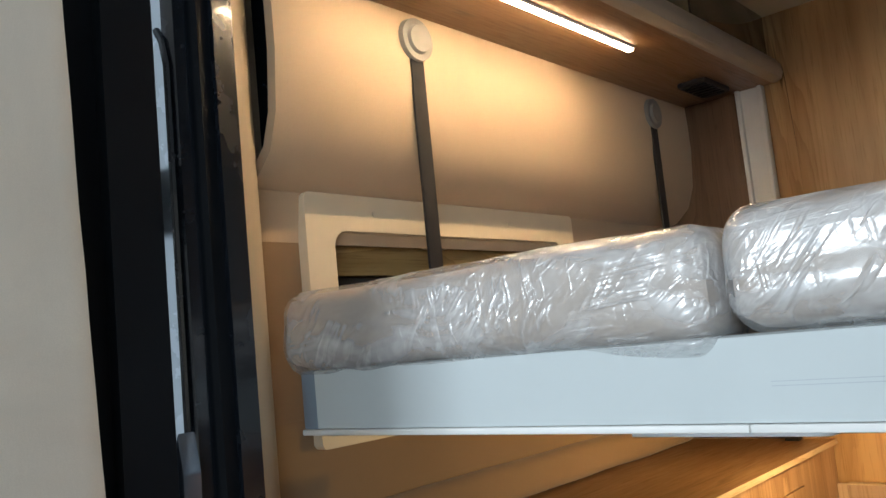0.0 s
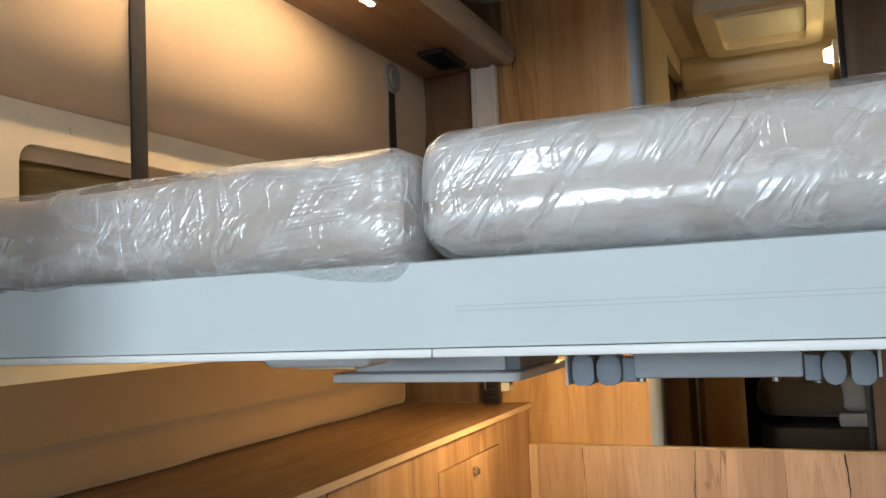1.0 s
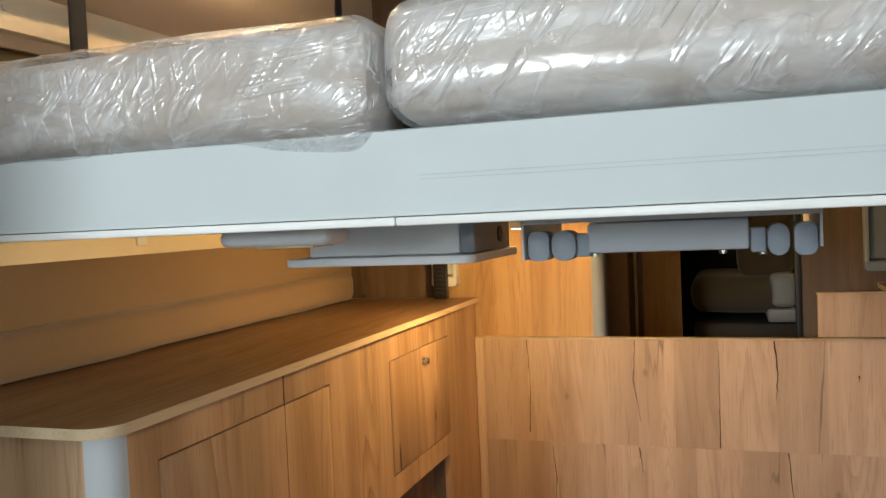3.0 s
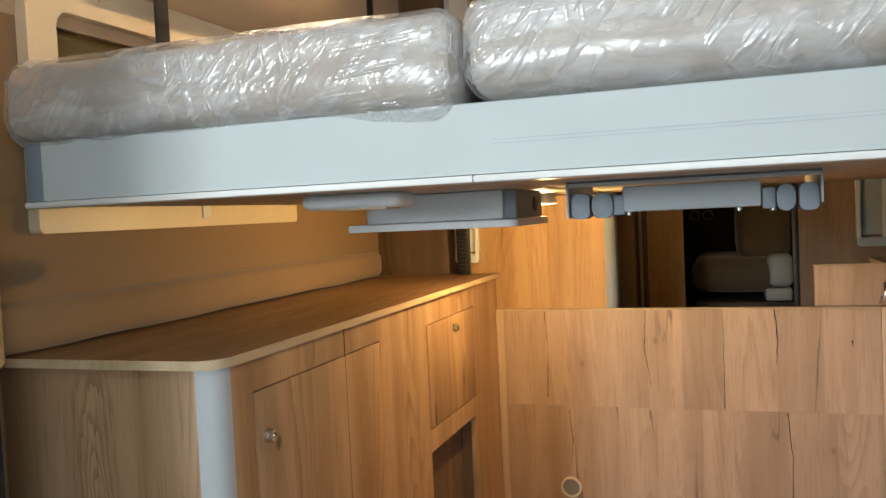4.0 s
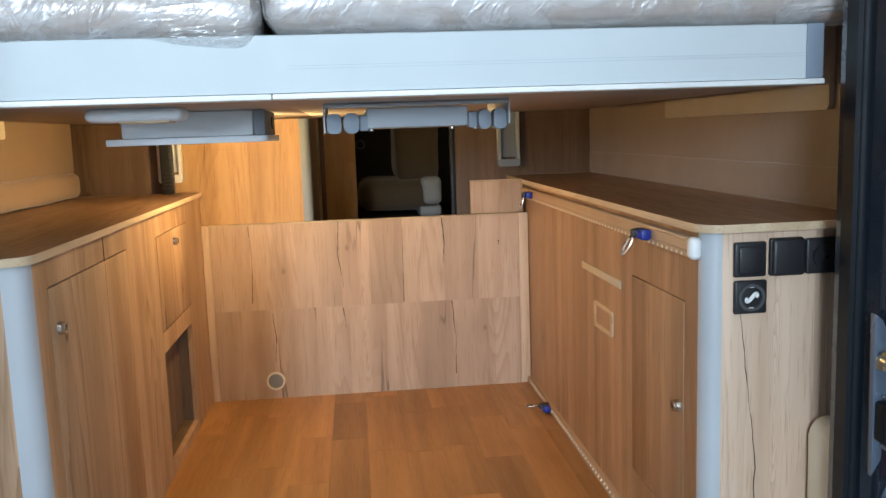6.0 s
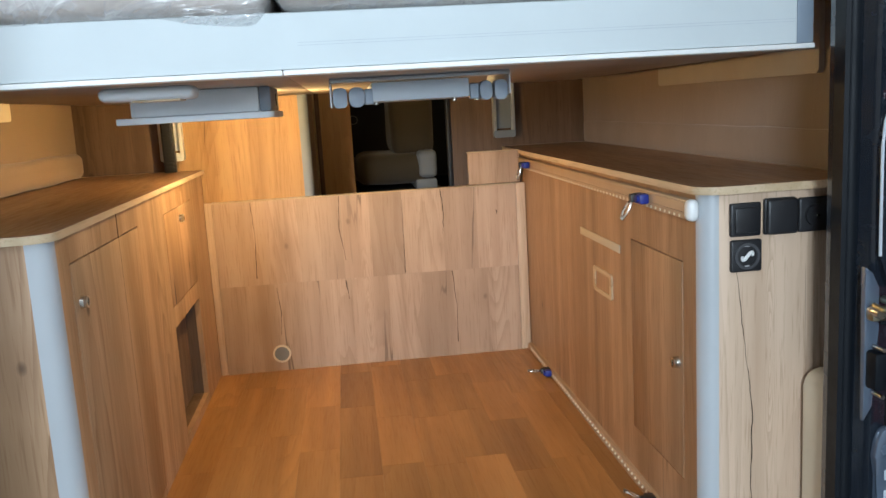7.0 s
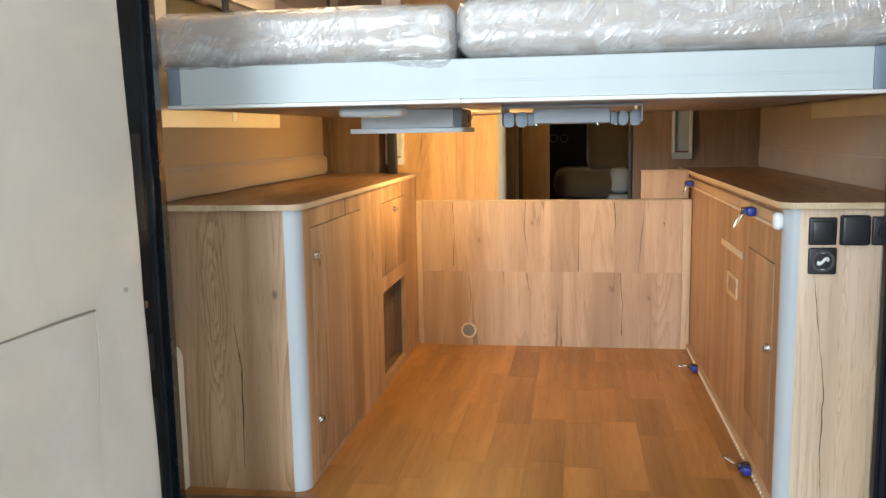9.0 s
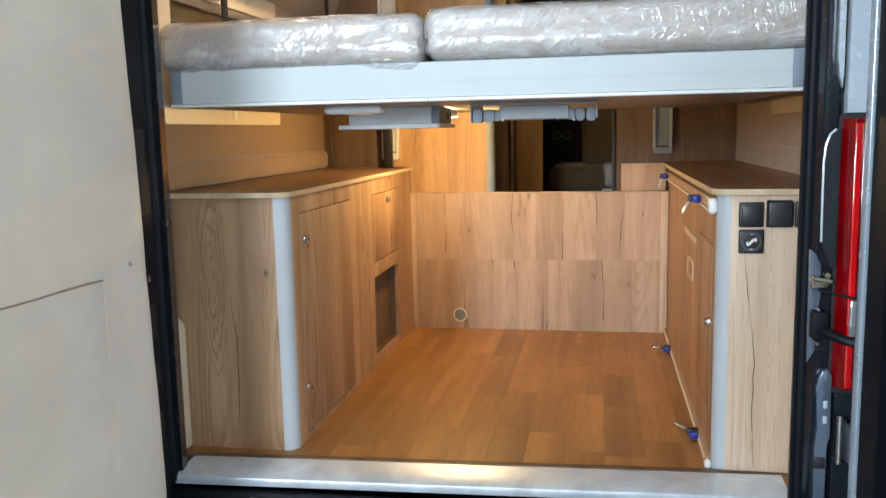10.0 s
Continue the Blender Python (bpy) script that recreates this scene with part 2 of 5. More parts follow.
ALU_WHITE = plain_mat("silver_painted_profile", (0.45, 0.475, 0.495), 0.45, 0.0, 160, 0.08, 0.03)
BEAM_PAINT = plain_mat("pale_grey_beam_coating", (0.54, 0.585, 0.595), 0.55, 0.0, 160, 0.06, 0.02, 0.0, 0.25)
CAP_GREY = plain_mat("grey_plastic", (0.25, 0.29, 0.34), 0.5, 0.0, 160, 0.15)
STEP_GREY = plain_mat("mid_grey_plastic", (0.42, 0.46, 0.50), 0.5, 0.0, 160, 0.15)
BED_CAP = plain_mat("blue_grey_cap", (0.20, 0.245, 0.30), 0.5, 0.0, 160, 0.15)
DIAL = plain_mat("dark_grey_dial", (0.07, 0.07, 0.075), 0.4)
BOX_GREY = plain_mat("light_grey_plastic", (0.72, 0.76, 0.79), 0.5, 0.0, 160, 0.15)
WHITE_TRIM = plain_mat("white_plastic_edge", (0.78, 0.78, 0.76), 0.4)
CREAM = plain_mat("cream_plastic", (0.72, 0.62, 0.46), 0.42, 0.0, 120, 0.1, 0.04)
# Lower left lining: the dim light there is put into a darker beige.
WALL_DIM_LEFT = fabric_mat("dim_left_wall_fabric", (0.27, 0.178, 0.10), 0.9, 900, 0.4, 0.06)
PAD_VINYL = fabric_mat("cream_padded_vinyl", (0.50, 0.385, 0.265), 0.6, 500, 0.3, 0.05)
# Right wall's beige lining with its dim light put into the colour.
WALL_DIM_RIGHT = fabric_mat("dim_right_wall_fabric", (0.225, 0.162, 0.119), 0.5, 300, 0.5, 0.14)
DOOR_FELT = fabric_mat("pale_beige_door_lining", (0.77, 0.70, 0.60), 0.85, 700, 0.6, 0.1)
TICKING = fabric_mat("grey_beige_mattress_cover", (0.50, 0.425, 0.368), 0.9, 500, 0.3, 0.06)
# Beige cloth coloured near black: the cab's darkness is put into it.
SEAT_CLOTH = fabric_mat("beige_seat_cover_in_shade", (0.07, 0.061, 0.047), 0.9, 400, 0.2)
FILM = film_mat("clear_packing_film")
BLACK = plain_mat("black_plastic", (0.018, 0.018, 0.02), 0.42, 0.0, 300, 0.15, 0.1)
RUBBER = plain_mat("black_rubber", (0.005, 0.007, 0.01), 0.5, 0.0, 250, 0.2, 0.1, 0.0, 0.15)
STRAP = plain_mat("black_webbing", (0.015, 0.015, 0.016), 0.85, 0.0, 500, 0.4, 0.1)
PAINT = plain_mat("dark_blue_grey_car_paint", (0.014, 0.019, 0.028), 0.24, 0.3, 300, 0.02, 0.05, 0.5)
# Bright reflections on the dark body paint are put into this pale colour.
CORNER_SHINE = plain_mat("pale_reflection_paint", (0.52, 0.585, 0.65), 0.25, 0.15, 300, 0.02, 0.015, 1.0)
# Sheen of the dark body paint put into a lighter slate colour.
FLANGE_SHEEN = plain_mat("dark_paint_with_slate_sheen", (0.13, 0.17, 0.23), 0.24, 0.4, 300, 0.04, 0.08, 0.6)
# Reflection along the dark door edge put into a pale base colour.
EDGE_SHINE = plain_mat("dark_edge_with_pale_reflection", (0.33, 0.385, 0.45), 0.24, 0.3, 300, 0.03, 0.06, 0.8)
# Dark door paint; the brown it reflects is mixed into the base colour.
BROWN_SHINE = plain_mat("dark_paint_with_brown_reflection", (0.055, 0.047, 0.036), 0.32, 0.4, 300, 0.03, 0.05, 0.8)
DARK_STEEL = plain_mat("worn_steel", (0.34, 0.33, 0.31), 0.3, 1.0, 200, 0.05)
STEEL = plain_mat("bright_steel", (0.62, 0.60, 0.55), 0.25, 1.0, 200, 0.05)
BRASS_STEEL = plain_mat("yellow_zinc_steel", (0.34, 0.32, 0.24), 0.35, 1.0, 200, 0.1)
BLUE = plain_mat("blue_plastic", (0.012, 0.026, 0.22), 0.4, 0.0, 200, 0.1)
SILVER_FOIL = plain_mat("silver_graphic_foil", (0.42, 0.41, 0.38), 0.4, 0.3)
BRIGHT_RED = plain_mat("bright_red_lamp_band", (0.62, 0.006, 0.008), 0.1, 0.0, 70, 0.5, 0.2, 1.0)
RED_GLASS = plain_mat("red_lamp_lens", (0.20, 0.001, 0.003), 0.1, 0.0, 70, 0.5, 0.35, 1.0)
DEEP_RED = plain_mat("deep_red_lamp_core", (0.10, 0.001, 0.002), 0.08, 0.0, 70, 0.5, 0.3, 1.0)
CLEAR_LENS = plain_mat("clear_lamp_lens", (0.38, 0.39, 0.40), 0.12, 0.5, 60, 0.4, 0.2, 1.0)
SMOKED = plain_mat("smoked_glossy_front", (0.02, 0.022, 0.022), 0.08, 0.0, 90, 0.02, 0.1, 0.6)
WINDOW_DARK = plain_mat("tinted_acrylic_pane", (0.03, 0.027, 0.022), 0.06, 0.0, 60, 0.02, 0.2, 0.5)
BLIND = wood("brown_wooden_blind", (0.25, 0.16, 0.05), (0.45, 0.33, 0.15), "y", 0.6, 0.4)
LINING = plain_mat("cream_ceiling_lining", (0.62, 0.55, 0.42), 0.8, 0.0, 300, 0.25, 0.05)
DARK_CAB = plain_mat("dark_cab_plastic_and_shade", (0.02, 0.02, 0.022), 0.6, 0.0, 200, 0.3)
HALL_WALL = plain_mat("white_hall_plaster", (0.70, 0.70, 0.68), 0.85, 0.0, 60, 0.3, 0.05)
HALL_FLOOR = plain_mat("grey_hall_floor", (0.22, 0.22, 0.22), 0.45, 0.0, 80, 0.2, 0.15)
STAND_WOOD = wood("honey_stand_panel", (0.45, 0.24, 0.06), (0.62, 0.38, 0.14), "x", 0.45, 0.3, 0.5, 0.1)
BANNER_CLOTH = fabric_mat("white_banner_cloth", (0.72, 0.69, 0.64), 0.8, 400, 0.1, 0.05)
GREY_PRINT = plain_mat("grey_print", (0.05, 0.05, 0.055), 0.7)
PANEL_GLOW = glow_mat("fill_panel_glow", (0.95, 0.97, 1.0), 3.0)
LED_GLOW = glow_mat("led_strip_glow", (1.0, 0.70, 0.40), 190.0)
BED_LED = glow_mat("bed_lamp_glow", (1.0, 0.85, 0.6), 12.0)
LAMP_GLOW = glow_mat("corridor_lamp_glow", (1.0, 0.85, 0.5), 14.0)

# ---------------------------------------------------------------- mesh helpers


def mesh_of(bm, name, material, smooth=False):
    bmesh.ops.recalc_face_normals(bm, faces=bm.faces)
    me = bpy.data.meshes.new(name)
    bm.to_mesh(me)
    bm.free()
    me.materials.append(material)
    if smooth:
        me.polygons.foreach_set("use_smooth", [True] * len(me.polygons))
        me.set_sharp_from_angle(angle=radians(38))
    return me


def part(name, bm, material, parent=None, label="", smooth=True):
    """One mesh object from a bmesh, under a thing or a part."""
    ob = new(name, mesh_of(bm, name, material, smooth))
    if parent:
        ob.parent = parent
    return tagged(ob, label)


def thing(name, bm, material, label, category, group="", kind="", smooth=True):
    ob = part(name, bm, material, None, label, smooth)
    return tagged(ob, label, category, group, kind)


def empty(name, label, category, group="", kind="", at=(0, 0, 0)):
    ob = new(name)
    ob.location = at
    ob.empty_display_size = 0.05
    return tagged(ob, label, category, group, kind)


def box(x0, x1, y0, y1, z0, z1, bevel=0.0, seg=2, bm=None):
    """A block, with rounded edges where bevel is given; added to bm if there is one."""
    own = bmesh.new()
    bmesh.ops.create_cube(own, size=1.0, matrix=Matrix.Translation(((x0 + x1) / 2, (y0 + y1) / 2, (z0 + z1) / 2)) @ Matrix.Diagonal((abs(x1 - x0), abs(y1 - y0), abs(z1 - z0), 1)))
    if bevel:
        bmesh.ops.bevel(own, geom=own.edges[:], offset=bevel, segments=seg, affect="EDGES", profile=0.5)
    return join(bm, own)


def join(bm, own):
    if bm is None:
        return own
    me = bpy.data.meshes.new("tmp")
    own.to_mesh(me)
    own.free()
    bm.from_mesh(me)
    bpy.data.meshes.remove(me)
    return bm


def rod(a, b, r0, r1=None, seg=14, bm=None):
    """A round bar from a to b."""
    a, b = Vector(a), Vector(b)
    own = bmesh.new()
    m = Matrix.Translation((a + b) / 2) @ (b - a).to_track_quat("Z", "Y").to_matrix().to_4x4()
    bmesh.ops.create_cone(own, cap_ends=True, segments=seg, radius1=r0, radius2=r0 if r1 is None else r1, depth=(b - a).length, matrix=m)
    return join(bm, own)


def tube(points, r, seg=8, bm=None, closed=False):
    """A bent bar along points."""
    own = bmesh.new()
    pts = [Vector(p) for p in points]
    rings, up = [], None
    for i, p in enumerate(pts):
        a = pts[i - 1] if (i or closed) else p
        b = pts[(i + 1) % len(pts)] if (i + 1 < len(pts) or closed) else p
        d = (b - a).normalized()
        if up is None:
            up = d.orthogonal().normalized()
        up = (up - d * up.dot(d)).normalized()
        side = d.cross(up)
        rings.append([own.verts.new(p + (up * math.cos(k * math.tau / seg) + side * math.sin(k * math.tau / seg)) * r) for k in range(seg)])
    count = len(rings)
    for i in range(count if closed else count - 1):
        for k in range(seg):
            own.faces.new((rings[i][k], rings[i][(k + 1) % seg], rings[(i + 1) % count][(k + 1) % seg], rings[(i + 1) % count][k]))
    if not closed:
        own.faces.new(rings[0])
        own.faces.new(rings[-1])
    return join(bm, own)


def prism(points, axis, a, b, bm=None, bevel=0.0):
    """A flat outline drawn out along an axis from a to b. Outline: (y, z) for x, (x, z) for y, (x, y) for z."""
    own = bmesh.new()

    def place(p, d):
        return {"x": (d, p[0], p[1]), "y": (p[0], d, p[1]), "z": (p[0], p[1], d)}[axis]

    lo = [own.verts.new(place(p, a)) for p in points]
    hi = [own.verts.new(place(p, b)) for p in points]
    own.faces.new(lo)
    own.faces.new(hi)
    for i in range(len(points)):
        j = (i + 1) % len(points)
        own.faces.new((lo[i], lo[j], hi[j], hi[i]))
    if bevel:
        bmesh.ops.bevel(own, geom=own.edges[:], offset=bevel, segments=2, affect="EDGES", profile=0.5)
    return join(bm, own)


def rounded(x0, x1, y0, y1, r, corners="abcd", seg=6):
    """The outline of a rectangle with rounded corners: a lower left, b lower right, c upper right, d upper left."""
    out = []
    for key, cx, cy, start in (("a", x0, y0, 180), ("b", x1, y0, 270), ("c", x1, y1, 0), ("d", x0, y1, 90)):
        if key not in corners:
            out.append((cx, cy))
            continue
        mx, my = (cx + r if cx == x0 else cx - r), (cy + r if cy == y0 else cy - r)
        for k in range(seg + 1):
            t = radians(start + 90 * k / seg)
            out.append((mx + r * math.cos(t), my + r * math.sin(t)))
    return out


def ring_prism(outer, inner, axis, a, b, bm=None):
    """A frame: the space between two outlines of as many points, drawn out along an axis."""
    own = bmesh.new()

    def place(p, d):
        return {"x": (d, p[0], p[1]), "y": (p[0], d, p[1]), "z": (p[0], p[1], d)}[axis]

    rows = [[own.verts.new(place(p, d)) for p in line] for line, d in ((outer, a), (outer, b), (inner, b), (inner, a))]
    m = len(outer)
    for r in range(4):
        for i in range(m):
            j = (i + 1) % m
            own.faces.new((rows[r][i], rows[r][j], rows[(r + 1) % 4][j], rows[(r + 1) % 4][i]))
    return join(bm, own)


def disc(cx, cy, r, seg=24):
    return [(cx + r * math.cos(k * math.tau / seg), cy + r * math.sin(k * math.tau / seg)) for k in range(seg)]


def sheet(profile, axis, stations, bend, thick, bm=None):
    """A lining: a profile line swept along an axis through the stations, given thickness along the normal."""
    own = bmesh.new()
    rows = [[own.verts.new(bend(p, s)) for p in profile] for s in stations]
    for i in range(len(rows) - 1):
        for k in range(len(profile) - 1):
            own.faces.new((rows[i][k], rows[i][k + 1], rows[i + 1][k + 1], rows[i + 1][k]))
    bmesh.ops.recalc_face_normals(own, faces=own.faces)
    bmesh.ops.solidify(own, geom=own.faces[:], thickness=thick)
    return join(bm, own)


def soft_block(x0, x1, y0, y1, z0, z1, r, cell, shape):
    """A finely divided block with rounded edges, each point then moved by shape(point, normal)."""
    own = bmesh.new()
    lo, hi = Vector((x0, y0, z0)), Vector((x1, y1, z1))
    n = [max(2, round((hi[i] - lo[i]) / cell[i])) for i in range(3)]
    seen = {}

    def vert(i, j, k):
        key = (i, j, k)
        if key not in seen:
            p = Vector((lo[0] + (hi[0] - lo[0]) * i / n[0], lo[1] + (hi[1] - lo[1]) * j / n[1], lo[2] + (hi[2] - lo[2]) * k / n[2]))
            c = Vector([min(max(p[a], lo[a] + r), hi[a] - r) for a in range(3)])
            d = (p - c).normalized()
            seen[key] = own.verts.new(shape(c + d * r, d))
        return seen[key]

    for i in range(n[0]):
        for j in range(n[1]):
            for k in (0, n[2]):
                own.faces.new((vert(i, j, k), vert(i + 1, j, k), vert(i + 1, j + 1, k), vert(i, j + 1, k)))
    for i in range(n[0]):
        for k in range(n[2]):
            for j in (0, n[1]):
                own.faces.new((vert(i, j, k), vert(i + 1, j, k), vert(i + 1, j, k + 1), vert(i, j, k + 1)))
    for j in range(n[1]):
        for k in range(n[2]):
            for i in (0, n[0]):
                own.faces.new((vert(i, j, k), vert(i, j + 1, k), vert(i, j + 1, k + 1), vert(i, j, k + 1)))
    return own

# ---------------------------------------------------------------- the hall round the van
FLOOR, WORKTOP, WALL_L, WALL_R, PART_Y, CEIL = 0.72, 1.447, -1.0, 0.872, 1.73, 2.64
PART_R = 2.02


def hall():
    thing("ground", box(-9, 9, -7, 11, -0.2, 0), HALL_FLOOR, "grey sealed floor of the exhibition hall", "floor", kind="structure", smooth=False)
    thing("ceiling_hall", box(-9.2, 9.2, -7.2, 11.2, 5.5, 5.7), HALL_WALL, "white ceiling of the exhibition hall", "ceiling", kind="structure", smooth=False)
    thing("wall_hall_west", box(-9.2, -9, -7.2, 11.2, 0, 5.5), HALL_WALL, "white plastered hall wall", "wall", kind="structure", smooth=False)
    thing("wall_hall_east", box(9, 9.2, -7.2, 11.2, 0, 5.5), HALL_WALL, "white plastered hall wall", "wall", kind="structure", smooth=False)
    thing("wall_hall_north", box(-9, 9, 11, 11.2, 0, 5.5), HALL_WALL, "white plastered hall wall", "wall", kind="structure", smooth=False)
    bm = box(-9, -2.55, -7.2, -7, 0, 5.5)
    box(-1.35, 3.5, -7.2, -7, 0, 5.5, bm=bm)
    box(6.9, 9, -7.2, -7, 0, 5.5, bm=bm)
    for x0, x1, z0 in ((-2.55, -1.35, 1.75), (3.5, 6.9, 1.4)):
        box(x0, x1, -7.2, -7, 0, z0, bm=bm)
        box(x0, x1, -7.2, -7, z0 + 1.8, 5.5, bm=bm)
    thing("wall_hall_south", bm, HALL_WALL, "unseen hall wall with two glazed fronts added for daylight", "wall", kind="structure", smooth=False)
    # Unseen fronts, added where the two daylight lamps stand.
    for name, z0, bars in (("window_2", 1.75, (-2.52, -1.95, -1.38)), ("window_3", 1.4, (3.53, 5.2, 6.87))):
        frame_ob = empty(name, "unseen glazed front with dark metal bars, added for daylight", "window", kind="structure")
        for x in bars:
            part("mullion", box(x - 0.03, x + 0.03, -7.14, -7.06, z0, z0 + 1.8, 0.004), BLACK, frame_ob)
        for z in (z0 + 0.03, z0 + 1.77):
            part("rail", box(bars[0] + 0.03, bars[2] - 0.03, -7.13, -7.07, z - 0.03, z + 0.03, 0.004), BLACK, frame_ob)


def ceiling_panels():
    for x in (-5.5, 0.0, 5.5):
        for y in (-4.5, 1.0):
            # Unseen panels added to match the ceiling fill lamps.
            lamp = empty("ceiling_fill_panel", "unseen long white panel lamp added as fill light", "lamp", "hall ceiling lamps")
            part("housing", box(x - 1.25, x + 1.25, y - 0.3, y + 0.3, 5.44, 5.5, 0.01), WHITE_TRIM, lamp)
            part("diffuser", box(x - 1.2, x + 1.2, y - 0.25, y + 0.25, 5.425, 5.439), PANEL_GLOW, lamp)


def stand():
    """The exhibition stand beside the van: panel wall, hanging banner, lamp, pictures and a table."""
    thing("stand_wall", box(-4.12, -4.0, 0.2, 4.2, 0.0, 2.05, 0.004), STAND_WOOD, "honey-coloured wooden wall of the exhibition stand", "wall", kind="structure")
    banner = empty("banner", "white hanging banner with grey lettering beside the van", "banner")
    part("hanger", rod((-3.909, 1.25, 3.9), (-3.909, 1.25, 5.5), 0.004), STEEL, banner)
    cloth = box(-3.912, -3.906, 0.75, 1.75, 2.05, 3.9)
    part("cloth", cloth, BANNER_CLOTH, banner)
    rail = rod((-3.909, 0.72, 2.05), (-3.909, 1.78, 2.05), 0.012)
    part("lower_rail", rail, ALU, banner)
    part("upper_rail", rod((-3.909, 0.72, 3.9), (-3.909, 1.78, 3.9), 0.012), ALU, banner)
    for text, y in (("Der 5-Sterne", 0.98), ("Premium", 1.22), ("Kastenwagen", 1.44)):
        curve = bpy.data.curves.new("lettering", "FONT")
        curve.body, curve.size, curve.extrude = text, 0.2, 0.0015
        tmp = bpy.data.objects.new("tmp", curve)
        me = bpy.data.meshes.new_from_object(tmp)
        bpy.data.objects.remove(tmp)
        me.materials.append(GREY_PRINT)
        ob = new("lettering", me)
        ob.matrix_world = Matrix.Translation((-3.903, y, 2.45)) @ Matrix(((0, 0, 1, 0), (0, -1, 0, 0), (1, 0, 0, 0), (0, 0, 0, 1)))
        ob.parent = banner
    lines = bmesh.new()
    for k in range(3):
        box(-3.9045, -3.9025, 0.9, 1.6 - 0.1 * k, 2.1 + 0.035 * k, 2.118 + 0.035 * k, bm=lines)
    part("small_print", lines, GREY_PRINT, banner, "grey bars of small print")
    lamp = empty("spot_lamp", "small warm spot lamp on the stand panel", "lamp")
    part("arm", rod((-4.0, 0.98, 1.72), (-3.9, 0.98, 1.76), 0.01), STEEL, lamp)
    part("bulb", rod((-3.9, 0.98, 1.76), (-3.86, 0.98, 1.74), 0.03, 0.045), LAMP_GLOW, lamp)
    pic = empty("picture_board", "board with brown and white pictures on the stand panel", "picture")
    part("board", box(-3.999, -3.985, 0.5, 1.3, 1.0, 1.5, 0.002), BANNER_CLOTH, pic)
    for k in range(6):
        y, z = 0.53 + (k % 3) * 0.26, 1.03 + (k // 3) * 0.235
        part("print", box(-3.984, -3.981, y, y + 0.23, z, z + 0.21), (OAK_DARK_SHADE, BLIND, CAP_GREY)[k % 3], pic)
    table = empty("stand_table", "cream moulded stand table beside the panel", "table")
    part("tabletop", prism(rounded(-3.5, -2.9, 0.5, 1.1, 0.15), "z", 0.92, 0.98, bevel=0.01), CREAM, table)
    part("column", rod((-3.2, 0.8, 0.03), (-3.2, 0.8, 0.92), 0.12, 0.07, 20), CREAM, table)
    part("foot", rod((-3.2, 0.8, 0.0), (-3.2, 0.8, 0.03), 0.28, 0.26, 24), CREAM, table)


hall()
ceiling_panels()
stand()

# ---------------------------------------------------------------- van body
van = empty("camper_van", "dark blue-grey camper van with both rear doors open", "van")


def body_shell():
    for side, a, b in (("left", -1.11, -1.03), ("right", 0.9, 0.965)):
        bm = bmesh.new()
        if side == "left":
            box(a, b, 0.1, 5.6, 0.45, 1.62, bm=bm)
            box(a, b, 0.1, 0.34, 1.62, 2.0, bm=bm)
            box(a, b, 1.10, 5.6, 1.62, 2.0, bm=bm)
            box(a, b, 0.1, 5.6, 2.0, 2.7, bm=bm)
        else:
            box(a, b, 0.1, 5.6, 0.45, 2.7, bm=bm)
        part("side_wall", bm, PAINT, van, "dark glossy outer side panel")
    part("roof", box(-1.11, 0.965, 0.0, 5.6, 2.7, 2.78, 0.02), PAINT, van)
    part("bonnet_wall", box(-1.11, 0.965, 5.6, 5.7, 0.3, 2.78, 0.02), PAINT, van)
    part("underbody", box(-1.05, 0.9, 0.05, 5.6, 0.42, 0.655), RUBBER, van)
    part("header", box(-1.11, 0.965, -0.02, 0.14, 2.5, 2.7, 0.015), PAINT, van)
    for x in (-0.98, 0.75):
        for y in (1.3, 4.8):
            wheel = part("wheel", rod((x, y, 0.345), (x + 0.23, y, 0.345), 0.345, seg=32), RUBBER, van)
            part("rim", rod((x - 0.004, y, 0.345), (x + 0.234, y, 0.345), 0.2, seg=24), ALU, wheel)


